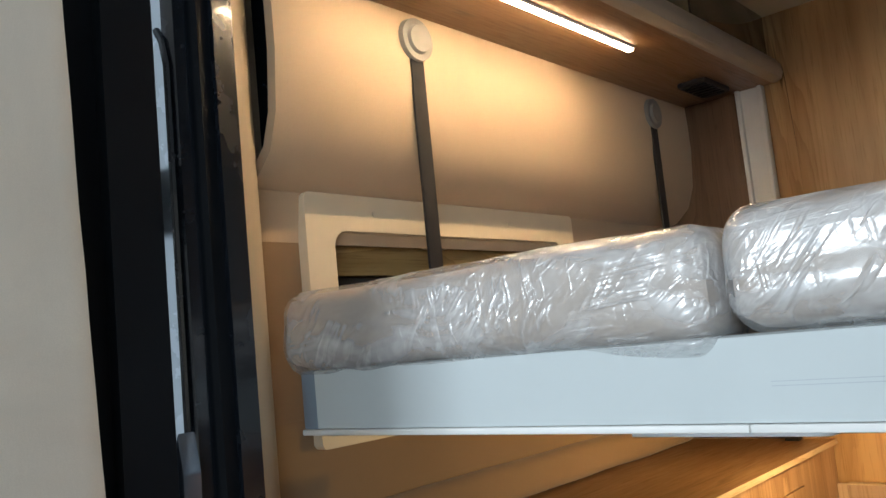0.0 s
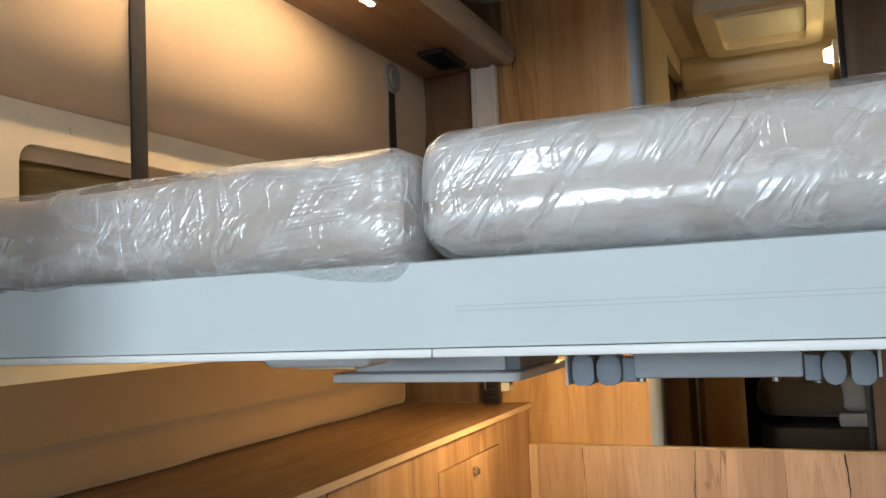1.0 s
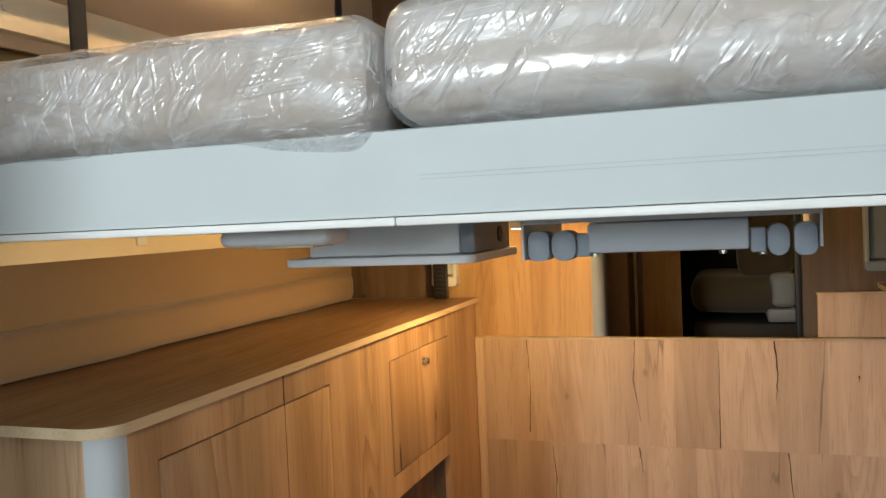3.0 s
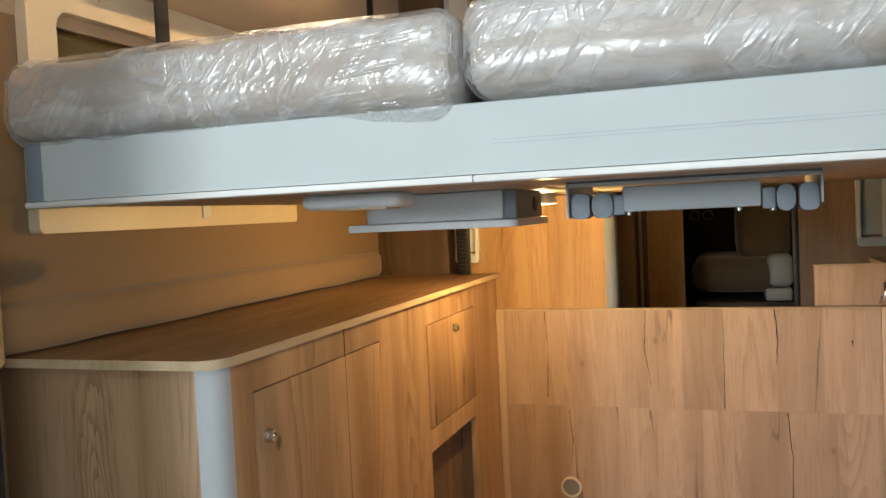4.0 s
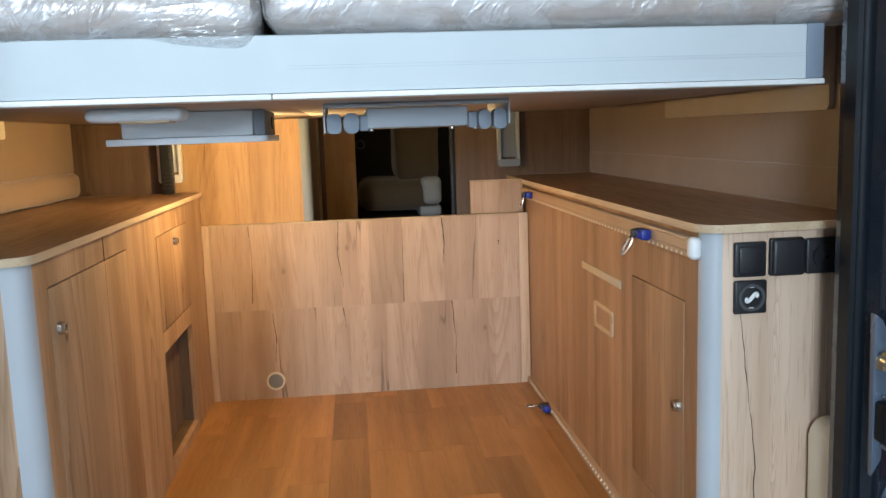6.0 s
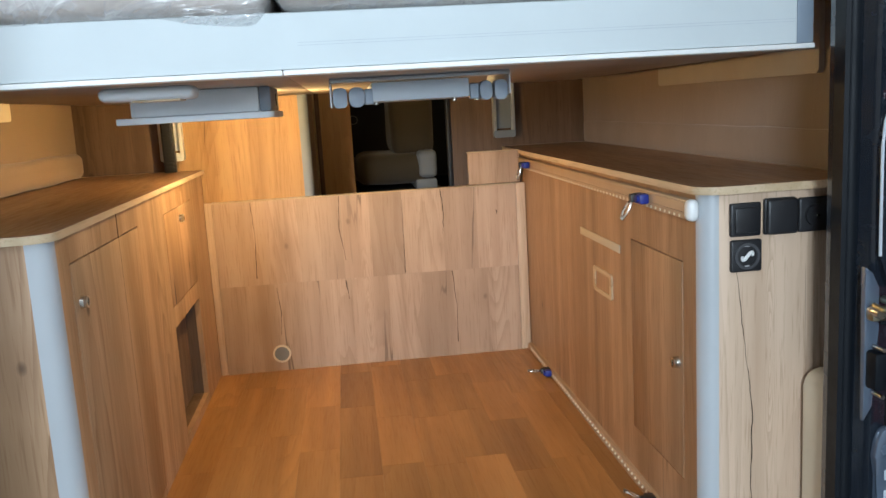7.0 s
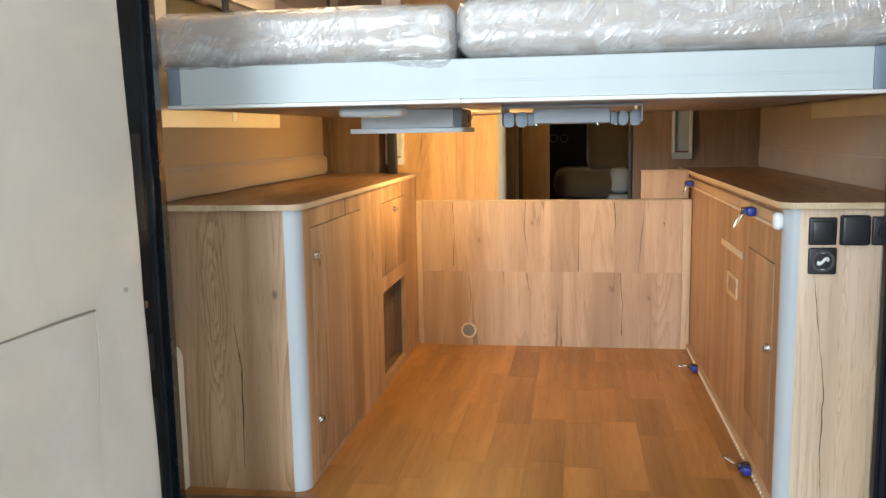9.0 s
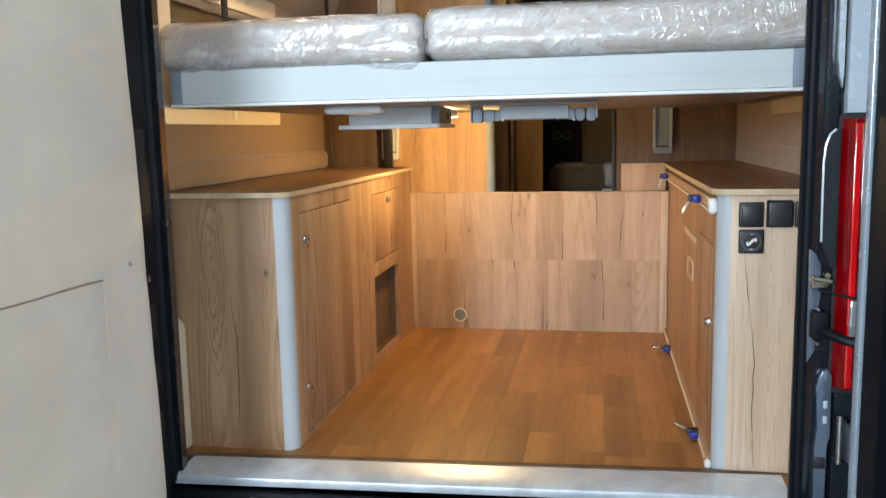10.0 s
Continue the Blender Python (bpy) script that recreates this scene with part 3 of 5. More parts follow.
def rear_pillars():
    # left: flange, channel and outer corner
    left = [(-0.838, 0.035), (-0.86, 0.035), (-0.868, -0.012), (-0.90, -0.012), (-0.91, 0.02), (-0.95, 0.02), (-0.96, -0.03), (-1.09, -0.03), (-1.11, 0.0), (-1.11, 0.16), (-1.0, 0.16), (-0.94, 0.09), (-0.845, 0.075)]
    part("rear_pillar", prism(left, "z", 0.6, 2.5), PAINT, van, "dark painted rear pillar")
    right = [(0.69, 0.05), (0.708, 0.03), (0.714, 0.0), (0.721, -0.008), (0.748, -0.004), (0.752, 0.02), (0.766, 0.02), (0.786, 0.02), (0.945, 0.02), (0.965, 0.03), (0.965, 0.16), (0.9, 0.16), (0.84, 0.09), (0.695, 0.085)]
    part("rear_pillar", prism(right, "z", 0.6, 2.5), PAINT, van, "dark painted rear pillar")
    # pressed panel edges on the left pillar
    for z0, z1 in ((1.30, 1.60), (1.66, 2.3), (0.74, 1.02)):
        pts = [(-0.909, -0.012, z0), (-0.889, -0.014, z0 + 0.05), (-0.887, -0.014, z1 - 0.06), (-0.897, -0.014, z1 - 0.02), (-0.913, -0.012, z1)]
        part("pressed_edge", tube(pts, 0.006, 8), PAINT, van)
    # right pillar: strip above and bright lip are painted highlights, round a raised dark panel beside the tail lamp
    part("pressed_strip", prism([(0.737, 2.34), (0.739, 1.73), (0.743, 1.70), (0.75, 1.672), (0.751, 1.70), (0.7495, 2.34)], "y", -0.022, -0.002, bevel=0.003), CORNER_SHINE, van, "pressed strip coloured pale as a highlight")
    lip = [(0.742, 1.588), (0.730, 1.578), (0.7225, 1.556), (0.719, 1.52), (0.7195, 1.43), (0.7205, 1.348), (0.729, 1.322), (0.741, 1.294)]
    part("pressed_panel", prism(lip + [(0.75, 1.292), (0.75, 1.588)], "y", -0.02, -0.002), PAINT, van, "dark raised panel beside the tail lamp")
    part("pressed_edge", tube([(x, -0.02, z) for x, z in lip[:-2]], 0.0026, 8), CORNER_SHINE, van, "rounded panel lip, its highlight put into the colour")
    # rubber seals round the opening: bulb and two lips
    for x, s, y in ((-0.862, 1, 0.0), (0.703, -1, 0.016)):
        bm = prism(disc(x - s * 0.001, y + 0.022, 0.016, 12), "z", 0.70, 2.52)
        prism([(x + s * 0.012, y + 0.05), (x + s * 0.018, y + 0.012), (x + s * 0.012, y + 0.008), (x + s * 0.002, y + 0.02), (x + s * 0.002, y + 0.05)], "z", 0.70, 2.52, bm)
        prism(disc(x - s * 0.016, y + 0.006, 0.009, 10), "z", 0.70, 2.52, bm)
        part("door_seal", bm, RUBBER, van, "black ribbed rubber seal")
    part("door_seal", prism(disc(0.02, 2.515, 0.018, 12), "x", -0.855, 0.70), RUBBER, van, "black ribbed rubber seal")


def tail_lamp(x0, x1):
    mid = x0 if x0 > 0 else x1
    t = 1 if x0 > 0 else -1
    outline = [(mid, 0.03), (mid, -0.008), (mid + t * 0.006, -0.02), (mid + t * 0.02, -0.043), (mid + t * 0.024, -0.038), (mid + t * 0.045, -0.04), (mid + t * 0.11, -0.046), (mid + t * 0.122, -0.03), (mid + t * 0.122, 0.03)]
    lamp = part("tail_lamp", prism(outline, "z", 1.025, 1.61), RED_GLASS, van, "tall red tail lamp with a clear section")
    s = 1 if x0 > 0 else -1
    a = x0 + 0.02 if s > 0 else x1 - 0.02
    part("clear_section", box(min(a, a + s * 0.09), max(a, a + s * 0.09), -0.051, -0.035, 1.145, 1.226, 0.006), CLEAR_LENS, lamp)
    for z in (1.09, 1.33, 1.42, 1.51):
        part("reflector", box(min(a + s * 0.02, a + s * 0.075), max(a + s * 0.02, a + s * 0.075), -0.049, -0.041, z - 0.028, z + 0.028, 0.006), DEEP_RED, lamp)
    b0, b1 = sorted((a - s * 0.003, a + s * 0.011))
    part("lens_rib", box(b0, b1, -0.0455, -0.036, 1.03, 1.60, 0.002), BRIGHT_RED, lamp)
    b0, b1 = sorted((a + s * 0.013, a + s * 0.018))
    part("lens_rib", box(b0, b1, -0.0475, -0.036, 1.03, 1.60, 0.002), RED_GLASS, lamp)
    part("bezel", ring_prism(rounded(x0 - 0.006, x1 + 0.006, 1.008, 1.622, 0.012), rounded(x0 + 0.004, x1 - 0.004, 1.02, 1.61, 0.01), "y", -0.006, 0.004), BLACK, lamp)


def corner_panels():
    """Body corners above and below the tail lamps, curving round to the sides; the upper pair's pale colour is painted
    reflection.
    """
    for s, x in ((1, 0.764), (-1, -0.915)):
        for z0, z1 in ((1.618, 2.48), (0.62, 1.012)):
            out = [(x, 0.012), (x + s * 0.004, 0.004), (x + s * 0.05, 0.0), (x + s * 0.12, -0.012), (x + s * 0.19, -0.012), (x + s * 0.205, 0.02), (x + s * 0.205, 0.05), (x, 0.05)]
            part("corner_panel", prism(out, "z", z0, z1), CORNER_SHINE if z1 > 2 else PAINT, van, "glossy painted body corner")
    # flange steps beside the seal, with the pressed cut-outs of the lock zone
    plate = [(0.699, 1.332), (0.712, 1.322), (0.724, 1.296), (0.724, 1.23), (0.719, 1.18), (0.718, 1.105), (0.702, 1.078)]
    part("lock_plate", prism(plate, "y", -0.017, -0.004, bevel=0.002), FLANGE_SHEEN, van, "painted lock plate")
    low = [(0.746, 1.066), (0.735, 1.06), (0.727, 1.042), (0.7225, 1.016), (0.729, 0.981), (0.729, 0.928), (0.7245, 0.888), (0.727, 0.70), (0.752, 0.70), (0.747, 0.889), (0.757, 0.907), (0.755, 1.05)]
    lower = part("pressed_panel", prism(low, "y", -0.02, -0.004, bevel=0.003), FLANGE_SHEEN, van, "pressed lower panel, sheen put into its slate colour")
    # Black plate stands in for the shade inside a notch.
    part("notch_shade", box(0.724, 0.748, -0.022, -0.018, 0.836, 0.863, 0.001), BLACK, lower)
    for z in (0.95, 0.985):
        part("dimple", box(0.739, 0.748, -0.0225, -0.019, z - 0.009, z + 0.009, 0.002), CORNER_SHINE, lower)
    # facets beside the seal on the other side, a glint put into their colour
    for pts in (((-0.872, 1.58), (-0.868, 1.65), (-0.846, 1.715), (-0.836, 1.66), (-0.84, 1.575)), ((-0.853, 0.94), (-0.853, 1.02), (-0.842, 1.02), (-0.842, 0.94))):
        part("pressed_panel", prism(pts, "y", -0.058, -0.03, bevel=0.003), FLANGE_SHEEN, van, "facet with a slate-blue glint in its colour")


def sill():
    plate = thing("sill_plate", prism([(0.168, FLOOR + 0.004), (0.066, FLOOR - 0.003), (0.058, FLOOR - 0.008), (0.056, FLOOR - 0.016), (0.06, FLOOR - 0.03), (0.168, FLOOR - 0.03)], "x", -0.85, 0.705), SILL_ALU, "scuffed bright aluminium sill plate at the van's rear edge", "sill")
    strip = box(-0.99, 0.80, 0.1685, 0.192, FLOOR - 0.02, FLOOR + 0.006, 0.002)
    # sheared slightly askew to fit the camera's view
    skew = Matrix(((1, 0, 0, 0), (0.05, 1, 0, 0), (0, 0, 1, 0), (0, 0, 0, 1)))
    plate.data.transform(skew)
    bmesh.ops.transform(strip, verts=strip.verts, matrix=skew)
    thing("edge_strip", strip, OAK_DARK_SHADE, "brown edging strip between floor and sill plate", "trim", kind="structure")
    part("latch_plate", box(-0.62, -0.52, -0.075, -0.035, 0.668, 0.69, 0.004), STEEL, van)
    bm = box(-1.03, 0.9, -0.32, -0.032, 0.40, 0.668, 0.02, 3)
    part("bumper", bm, BLACK, van, "black plastic rear bumper with a ribbed step")
    for k in range(9):
        x = -0.74 + k * 0.17
        part("step_rib", box(x, x + 0.1, -0.29, -0.05, 0.667, 0.676, 0.004), BLACK, van)
    part("sill_channel", box(-0.86, 0.73, -0.03, 0.04, 0.63, 0.68, 0.004), RUBBER, van)


def door_fittings():
    lock = part("striker", box(0.702, 0.738, -0.034, -0.014, 1.247, 1.268, 0.004), BRASS_STEEL, van, "zinc-plated striker bracket")
    part("bolt", rod((0.731, -0.045, 1.278), (0.731, -0.015, 1.278), 0.006), BRASS_STEEL, lock)
    part("bolt", rod((0.709, -0.046, 1.262), (0.709, -0.02, 1.262), 0.008), DARK_STEEL, lock)
    part("loop", tube([(0.704, -0.034, 1.274), (0.704, -0.056, 1.272), (0.734, -0.058, 1.268), (0.734, -0.034, 1.268)], 0.0045), BRASS_STEEL, lock)
    stay = part("door_check", box(0.704, 0.739, -0.042, -0.012, 1.136, 1.198, 0.005), RUBBER, van, "black door check with its arm")
    part("arm", tube([(0.726, -0.045, 1.158), (0.745, -0.07, 1.15), (0.775, -0.082, 1.142), (0.806, -0.092, 1.134), (0.85, -0.1, 1.128)], 0.0105), RUBBER, stay)
    part("cable", rod((0.714, -0.036, 1.246), (0.787, -0.055, 1.23), 0.0028), RUBBER, stay)
    part("grommet", rod((0.783, -0.054, 1.231), (0.815, -0.068, 1.227), 0.004, 0.011), RUBBER, stay)
    for z in (1.128, 1.204):
        part("screw", rod((0.715, -0.046, z), (0.715, -0.02, z), 0.0035), DARK_STEEL, stay)
    for z in (0.908, 2.05):
        hinge = part("door_hinge", box(0.782, 0.806, -0.085, -0.02, z - 0.04, z + 0.04, 0.005), FLANGE_SHEEN, van, "door hinge with a slate sheen in its colour")
        part("pin", rod((0.7695, -0.042, z - 0.05), (0.7695, -0.042, z + 0.06), 0.0055), STEEL, hinge)
        part("knuckle", box(0.764, 0.785, -0.04, -0.012, z - 0.042, z + 0.05, 0.004), BLACK, hinge)
        leaf = [(0.802, z - 0.025), (0.822, z - 0.055), (0.832, z - 0.052), (0.832, z + 0.024), (0.802, z + 0.05)]
        plate = part("leaf", prism(leaf, "y", -0.104, -0.092, bevel=0.002), BLACK, hinge, "black hinge leaf")
        part("leaf_edge", tube([(x, -0.104, h) for x, h in leaf], 0.0016, 6, None, True), STEEL, plate)
        for k in (-0.012, 0.018):
            part("screw", rod((0.816, -0.11, z + k), (0.816, -0.1, z + k), 0.006), DARK_STEEL, plate)
    for z in (0.90, 2.05):
        hinge = part("door_hinge", box(-0.985, -0.915, -0.075, -0.03, z - 0.05, z + 0.05, 0.006), PAINT, van, "painted door hinge")
        part("pin", rod((-0.98, -0.085, z - 0.065), (-0.98, -0.085, z + 0.065), 0.012), STEEL, hinge)
        for k in (-1, 1):
            part("screw", rod((-0.962, -0.082, z + k * 0.025), (-0.962, -0.07, z + k * 0.025), 0.009), STEEL, hinge)


def compass(parent, s):
    """The pale compass rose on the door's outer face."""
    bm = bmesh.new()
    cu, cz, n0, n1 = 0.42, 1.75, -s * 0.079, -s * 0.0815
    for r, w in ((0.30, 0.012), (0.275, 0.005), (0.15, 0.006)):
        outer = [(cu + r * math.cos(a), cz + r * math.sin(a)) for a in [k * math.tau / 48 for k in range(48)]]
        inner = [(cu + (r - w) * math.cos(a), cz + (r - w) * math.sin(a)) for a in [k * math.tau / 48 for k in range(48)]]
        ring_prism(outer, inner, "y", n0, n1, bm)
    for k in range(8):
        a, far = k * math.tau / 8, (0.42 if k % 2 == 0 else 0.24)
        tip = (cu + far * math.cos(a), cz + far * math.sin(a))
        for turn in (-0.4, 0.4):
            mid = (cu + 0.07 * math.cos(a + turn), cz + 0.07 * math.sin(a + turn))
            if turn < 0 or k % 2 == 0:
                prism([(cu + 0.012 * math.cos(a), cz + 0.012 * math.sin(a)), mid, tip], "y", n0, n1, bm)
    for k in range(16):
        a = (k + 0.5) * math.tau / 16
        q = [(cu + r * math.cos(a + d), cz + r * math.sin(a + d)) for r, d in ((0.30, -0.02), (0.35, 0.0), (0.30, 0.02))]
        prism(q, "y", n0, n1, bm)
    part("compass_graphic", bm, SILVER_FOIL, parent, "pale silver compass rose graphic")


def rear_door(side, corner, along):
    """An open rear door. Its own axes: from the hinge edge outwards, across, and up."""
    u = Vector((along[0], along[1], 0)).normalized()
    v = Vector((0, 0, 1)).cross(u)
    s = 1 if side == "left" else -1
    m = Matrix((u, v, (0, 0, 1))).transposed().to_4x4()
    m.translation = (*corner, 0)
    W = 0.775

    def slab(u0, u1, n0, n1, z0, z1, bevel, seg=2, bm=None):
        return box(u0, u1, min(s * n0, s * n1), max(s * n0, s * n1), z0, z1, bevel, seg, bm)

    door = part("rear_door", slab(0, W, -0.07, -0.012, 0.66, 2.5, 0.014, 3), RUBBER, van, "open rear door, dark outside and lined with pale beige inside")
    door.matrix_local = m
    rim = ring_prism(rounded(0.005, W - 0.005, 0.67, 2.49, 0.03), rounded(0.075, W - 0.075, 0.74, 2.42, 0.05), "y", -s * 0.012, s * 0.014)
    part("inner_rim", rim, RUBBER, door)
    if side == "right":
        part("edge_flange", slab(-0.008, 0.014, -0.012, 0.024, 0.67, 2.49, 0.008, 4), EDGE_SHINE, door, "rounded door edge, reflection put into its pale colour")
    part("outer_skin", slab(0.012, W + 0.012, -0.078, -0.07, 0.64, 2.51, 0.003), BROWN_SHINE, door, "glossy dark outer skin, brown reflection put into its colour")
    # soft lining with a stitched pocket
    def puff(p, d):
        q = noise.noise(p * 3.1) * 0.004 + noise.noise(p * 9.0) * 0.0018
        return p + d * q
    deep, first = (0.055, 0.105) if side == "left" else (0.02, 0.15)
    lo, hi = min(0.0, s * deep), max(0.0, s * deep)
    lining = soft_block(first, W - 0.06, lo, hi, 0.72, 2.44, 0.012, (0.014, 0.02, 0.02), puff)
    if side == "left":
        bmesh.ops.transform(lining, verts=lining.verts, matrix=Matrix(((1, 0, 0.036, -0.054), (0, 1, 0, 0), (0, 0, 1, 0), (0, 0, 0, 1))))
    panel = part("door_lining", lining, DOOR_FELT, door, "padded pale beige fabric lining")
    # pocket flap: a slightly proud lower panel with a seam on top
    flap = soft_block(0.275, W - 0.09, min(s * (deep - 0.01), s * (deep + 0.005)), max(s * (deep - 0.01), s * (deep + 0.005)), 0.80, 1.302, 0.006, (0.02, 0.008, 0.02), puff)
    part("pocket", flap, DOOR_FELT, panel)
    part("seam", tube([(0.27 + k * 0.05, s * (deep + 0.0055), 1.304 + 0.0015 * math.sin(k)) for k in range(9)], 0.002, 6), SEAM, panel)
    part("crease", tube([(0.268 - 0.004 * math.sin(k * 0.5), s * (deep + 0.003), 1.30 - k * 0.025) for k in range(8)], 0.0012, 6), DOOR_FELT, panel)
    part("button", rod((0.165, s * (deep - 0.002), 1.322), (0.165, s * (deep + 0.003), 1.322), 0.005), TICKING, panel)
    for n0, n1 in ((-0.05, -0.04), (-0.02, -0.01), (0.018, 0.03)):
        part("edge_seal", slab(W - 0.004, W + 0.006, n0, n1, 0.68, 2.48, 0.002), RUBBER, door, "black rubber seal strip")
    for z0, z1 in ((0.86, 0.93), (1.0, 1.06), (1.12, 1.2), (1.42, 1.62)) if side == "left" else ():
        part("rim_cover", slab(0.02, 0.062, 0.013, 0.017, z0, z1, 0.0015), STRAP, door)
    if side == "left":
        part("rim_clip", slab(0.036, 0.046, 0.014, 0.02, 1.258, 1.274, 0.002), DARK_STEEL, door)
    if side == "left":
        compass(door, s)
    part("door_handle", slab(W - 0.16, W - 0.05, -0.11, -0.078, 1.2, 1.24, 0.008), BLACK, door)
    return door


body_shell()
rear_pillars()
corner_panels()
tail_lamp(0.756, 0.88)
tail_lamp(-1.035, -0.915)
sill()
door_fittings()
rear_door("left", (-0.823, -0.075), (-0.06, -1.0))
rear_door("right", (0.80, -0.09), (0.27, -1.0))

# ---------------------------------------------------------------- inside lining of the van


def linings():
    # floor slab below the planks
    thing("floor", box(WALL_L, WALL_R, 0.151, 5.5, FLOOR - 0.04, FLOOR - 0.006), GROUND_DARK, "warm brown wood-look vinyl plank floor", "floor", kind="structure", smooth=False)
    thing("ceiling", box(-1.02, 0.9, 0.14, 5.5, CEIL, CEIL + 0.04), LINING, "cream lined van ceiling", "ceiling", kind="structure", smooth=False)

    def side(p, y):
        return (p[0], y, p[1])

    # left wall: bolster, ledge, window zone, padded upper part
    low = [(-1.0, 0.73), (-1.0, 1.44)]
    bm = bmesh.new()
    sheet(low + [(-0.998, 1.692)], "y", [0.17, 1.0, 1.75], side, 0.02, bm)
    up = [(-0.998, 2.00), (-0.985, 2.102), (-0.95, 2.112), (-0.915, 2.145), (-0.895, 2.20), (-0.886, 2.3), (-0.886, 2.38), (-0.89, 2.46), (-0.89, 2.63)]
    thing("wall_left_upper", sheet(up, "y", [0.17, 0.5, 1.0, 1.5, 1.73], side, 0.02), PAD_VINYL, "padded cream upper lining of the van side", "wall", kind="structure")
    sheet([(-0.998, 1.692), (-0.998, 2.0)], "y", [0.17, 0.34], side, 0.02, bm)
    sheet([(-0.998, 1.692), (-0.998, 2.0)], "y", [1.1, 1.75], side, 0.02, bm)
    thing("wall_left", bm, WALL_DIM_LEFT, "van side wall lined with beige fabric", "wall", kind="structure")
    # right wall
    prof = [(0.872, 0.73), (0.872, 1.60), (0.867, 2.0), (0.84, 2.12), (0.80, 2.25), (0.80, 2.63)]
    thing("wall_right", sheet(prof, "y", [0.17, 1.0, PART_R + 0.004], side, 0.02), WALL_DIM_RIGHT, "van side wall lined with beige fabric", "wall", kind="structure")
    # Closed cab front and left side; the unlit cab is put into their dark colour.
    thing("wall_front", box(-1.0, 0.9, 5.5, 5.55, 0.6, 2.7), DARK_CAB, "cab front behind the dashboard, coloured dark for the unlit cab", "wall", kind="structure", smooth=False)
    for name, x in (("wall_cab_left", -1.02), ("wall_cab_right", 0.872)):
        thing(name, box(x, x + 0.04, 1.76 if x < 0 else PART_R + 0.03, 5.5, 0.7, 2.64), DARK_CAB if "left" in name else LINING, "inner side of the living space and cab", "wall", kind="structure", smooth=False)


def bolster(name, x, s, y0, y1, cover, deep):
    """A padded ledge along the foot of a side wall, round-ended."""
    def shape(p, d):
        return p + d * noise.noise(p * 6) * 0.003
    bm = soft_block(min(x, x + s * deep), max(x, x + s * deep), y0, y1, WORKTOP + 0.001, 1.53, 0.42 * deep, (0.012, 0.03, 0.01), shape)
    pad = thing(name, bm, cover, "padded beige ledge along the side wall above the worktop", "bolster", "side bolsters")
    part("piping", tube([(x + s * 0.25 * deep, y0 + 0.01 + k * (y1 - y0 - 0.02) / 12, 1.5305 + 0.0006 * math.sin(k)) for k in range(13)], 0.0022, 6), cover, pad)


def pillar_trims():
    for s, x, out in ((1, -0.872, -0.99), (-1, 0.73, 0.865)):
        prof = [(x + s * 0.002, 0.05), (x + s * 0.004, 0.07), (x - s * 0.01, 0.10), (x - s * 0.045, 0.14), (out, 0.185), (out - s * 0.01, 0.22)]
        bm = sheet(prof, "z", [1.449, 1.7, 2.0, 2.3, 2.63], lambda p, z: (p[0], p[1], z), 0.012)
        thing("pillar_trim", bm, TRIM_BEIGE, "beige moulded trim inside the rear pillar", "trim", "pillar trims", "structure")
        x0, x1 = (-0.932, -0.891) if s > 0 else (0.722, 0.758)
        outline = rounded(x0, x1, 0.725, 1.10, 0.032, "c" if s > 0 else "d", 8)
        bm = prism([(a, b) for a, b in outline], "y", 0.075, 0.195, bevel=0.004)
        thing("pillar_cover", bm, CREAM, "low beige rounded cover inside the rear pillar", "trim", "pillar covers", "structure")


linings()
bolster("bolster", WALL_L + 0.002, 1, 0.17, 1.68, WALL_DIM_LEFT, 0.06)
bolster("bolster", WALL_R - 0.002, -1, 0.2, PART_R - 0.003, WALL_DIM_RIGHT, 0.024)
pillar_trims()


def side_window():
    win = empty("window_1", "side window with a cream frame and tinted pane", "window", kind="structure")
    outer, inner = rounded(0.28, 1.15, 1.638, 2.088, 0.012), rounded(0.345, 1.09, 1.70, 2.02, 0.03)
    part("window_frame", ring_prism(outer, inner, "x", -1.005, -0.955), CREAM, win, "cream plastic window frame")
    part("rebate", ring_prism(rounded(0.335, 1.1, 1.69, 2.03, 0.04), rounded(0.355, 1.08, 1.705, 2.01, 0.03), "x", -1.03, -1.0), BLACK, win)
    part("pane", prism(rounded(0.352, 1.083, 1.70, 2.015, 0.035), "x", -1.055, -1.045), WINDOW_DARK, win, "tinted acrylic pane")
    blind = part("blind", box(-1.025, -1.015, 0.355, 1.08, 1.945, 2.01, 0.002), BLIND, win, "brown blind rolled to the top")
    part("blind_handle", box(-1.014, -1.0, 0.64, 0.71, 2.0, 2.017, 0.003), CREAM, blind)
    for y in (0.45, 0.62, 0.88):
        part("screw_cap", rod((-0.957, y, 2.055), (-0.952, y, 2.055), 0.006), CREAM, win)
    part("frame_clip", box(-0.957, -0.951, 0.73, 0.76, 1.655, 1.685, 0.003), WHITE_TRIM, win)


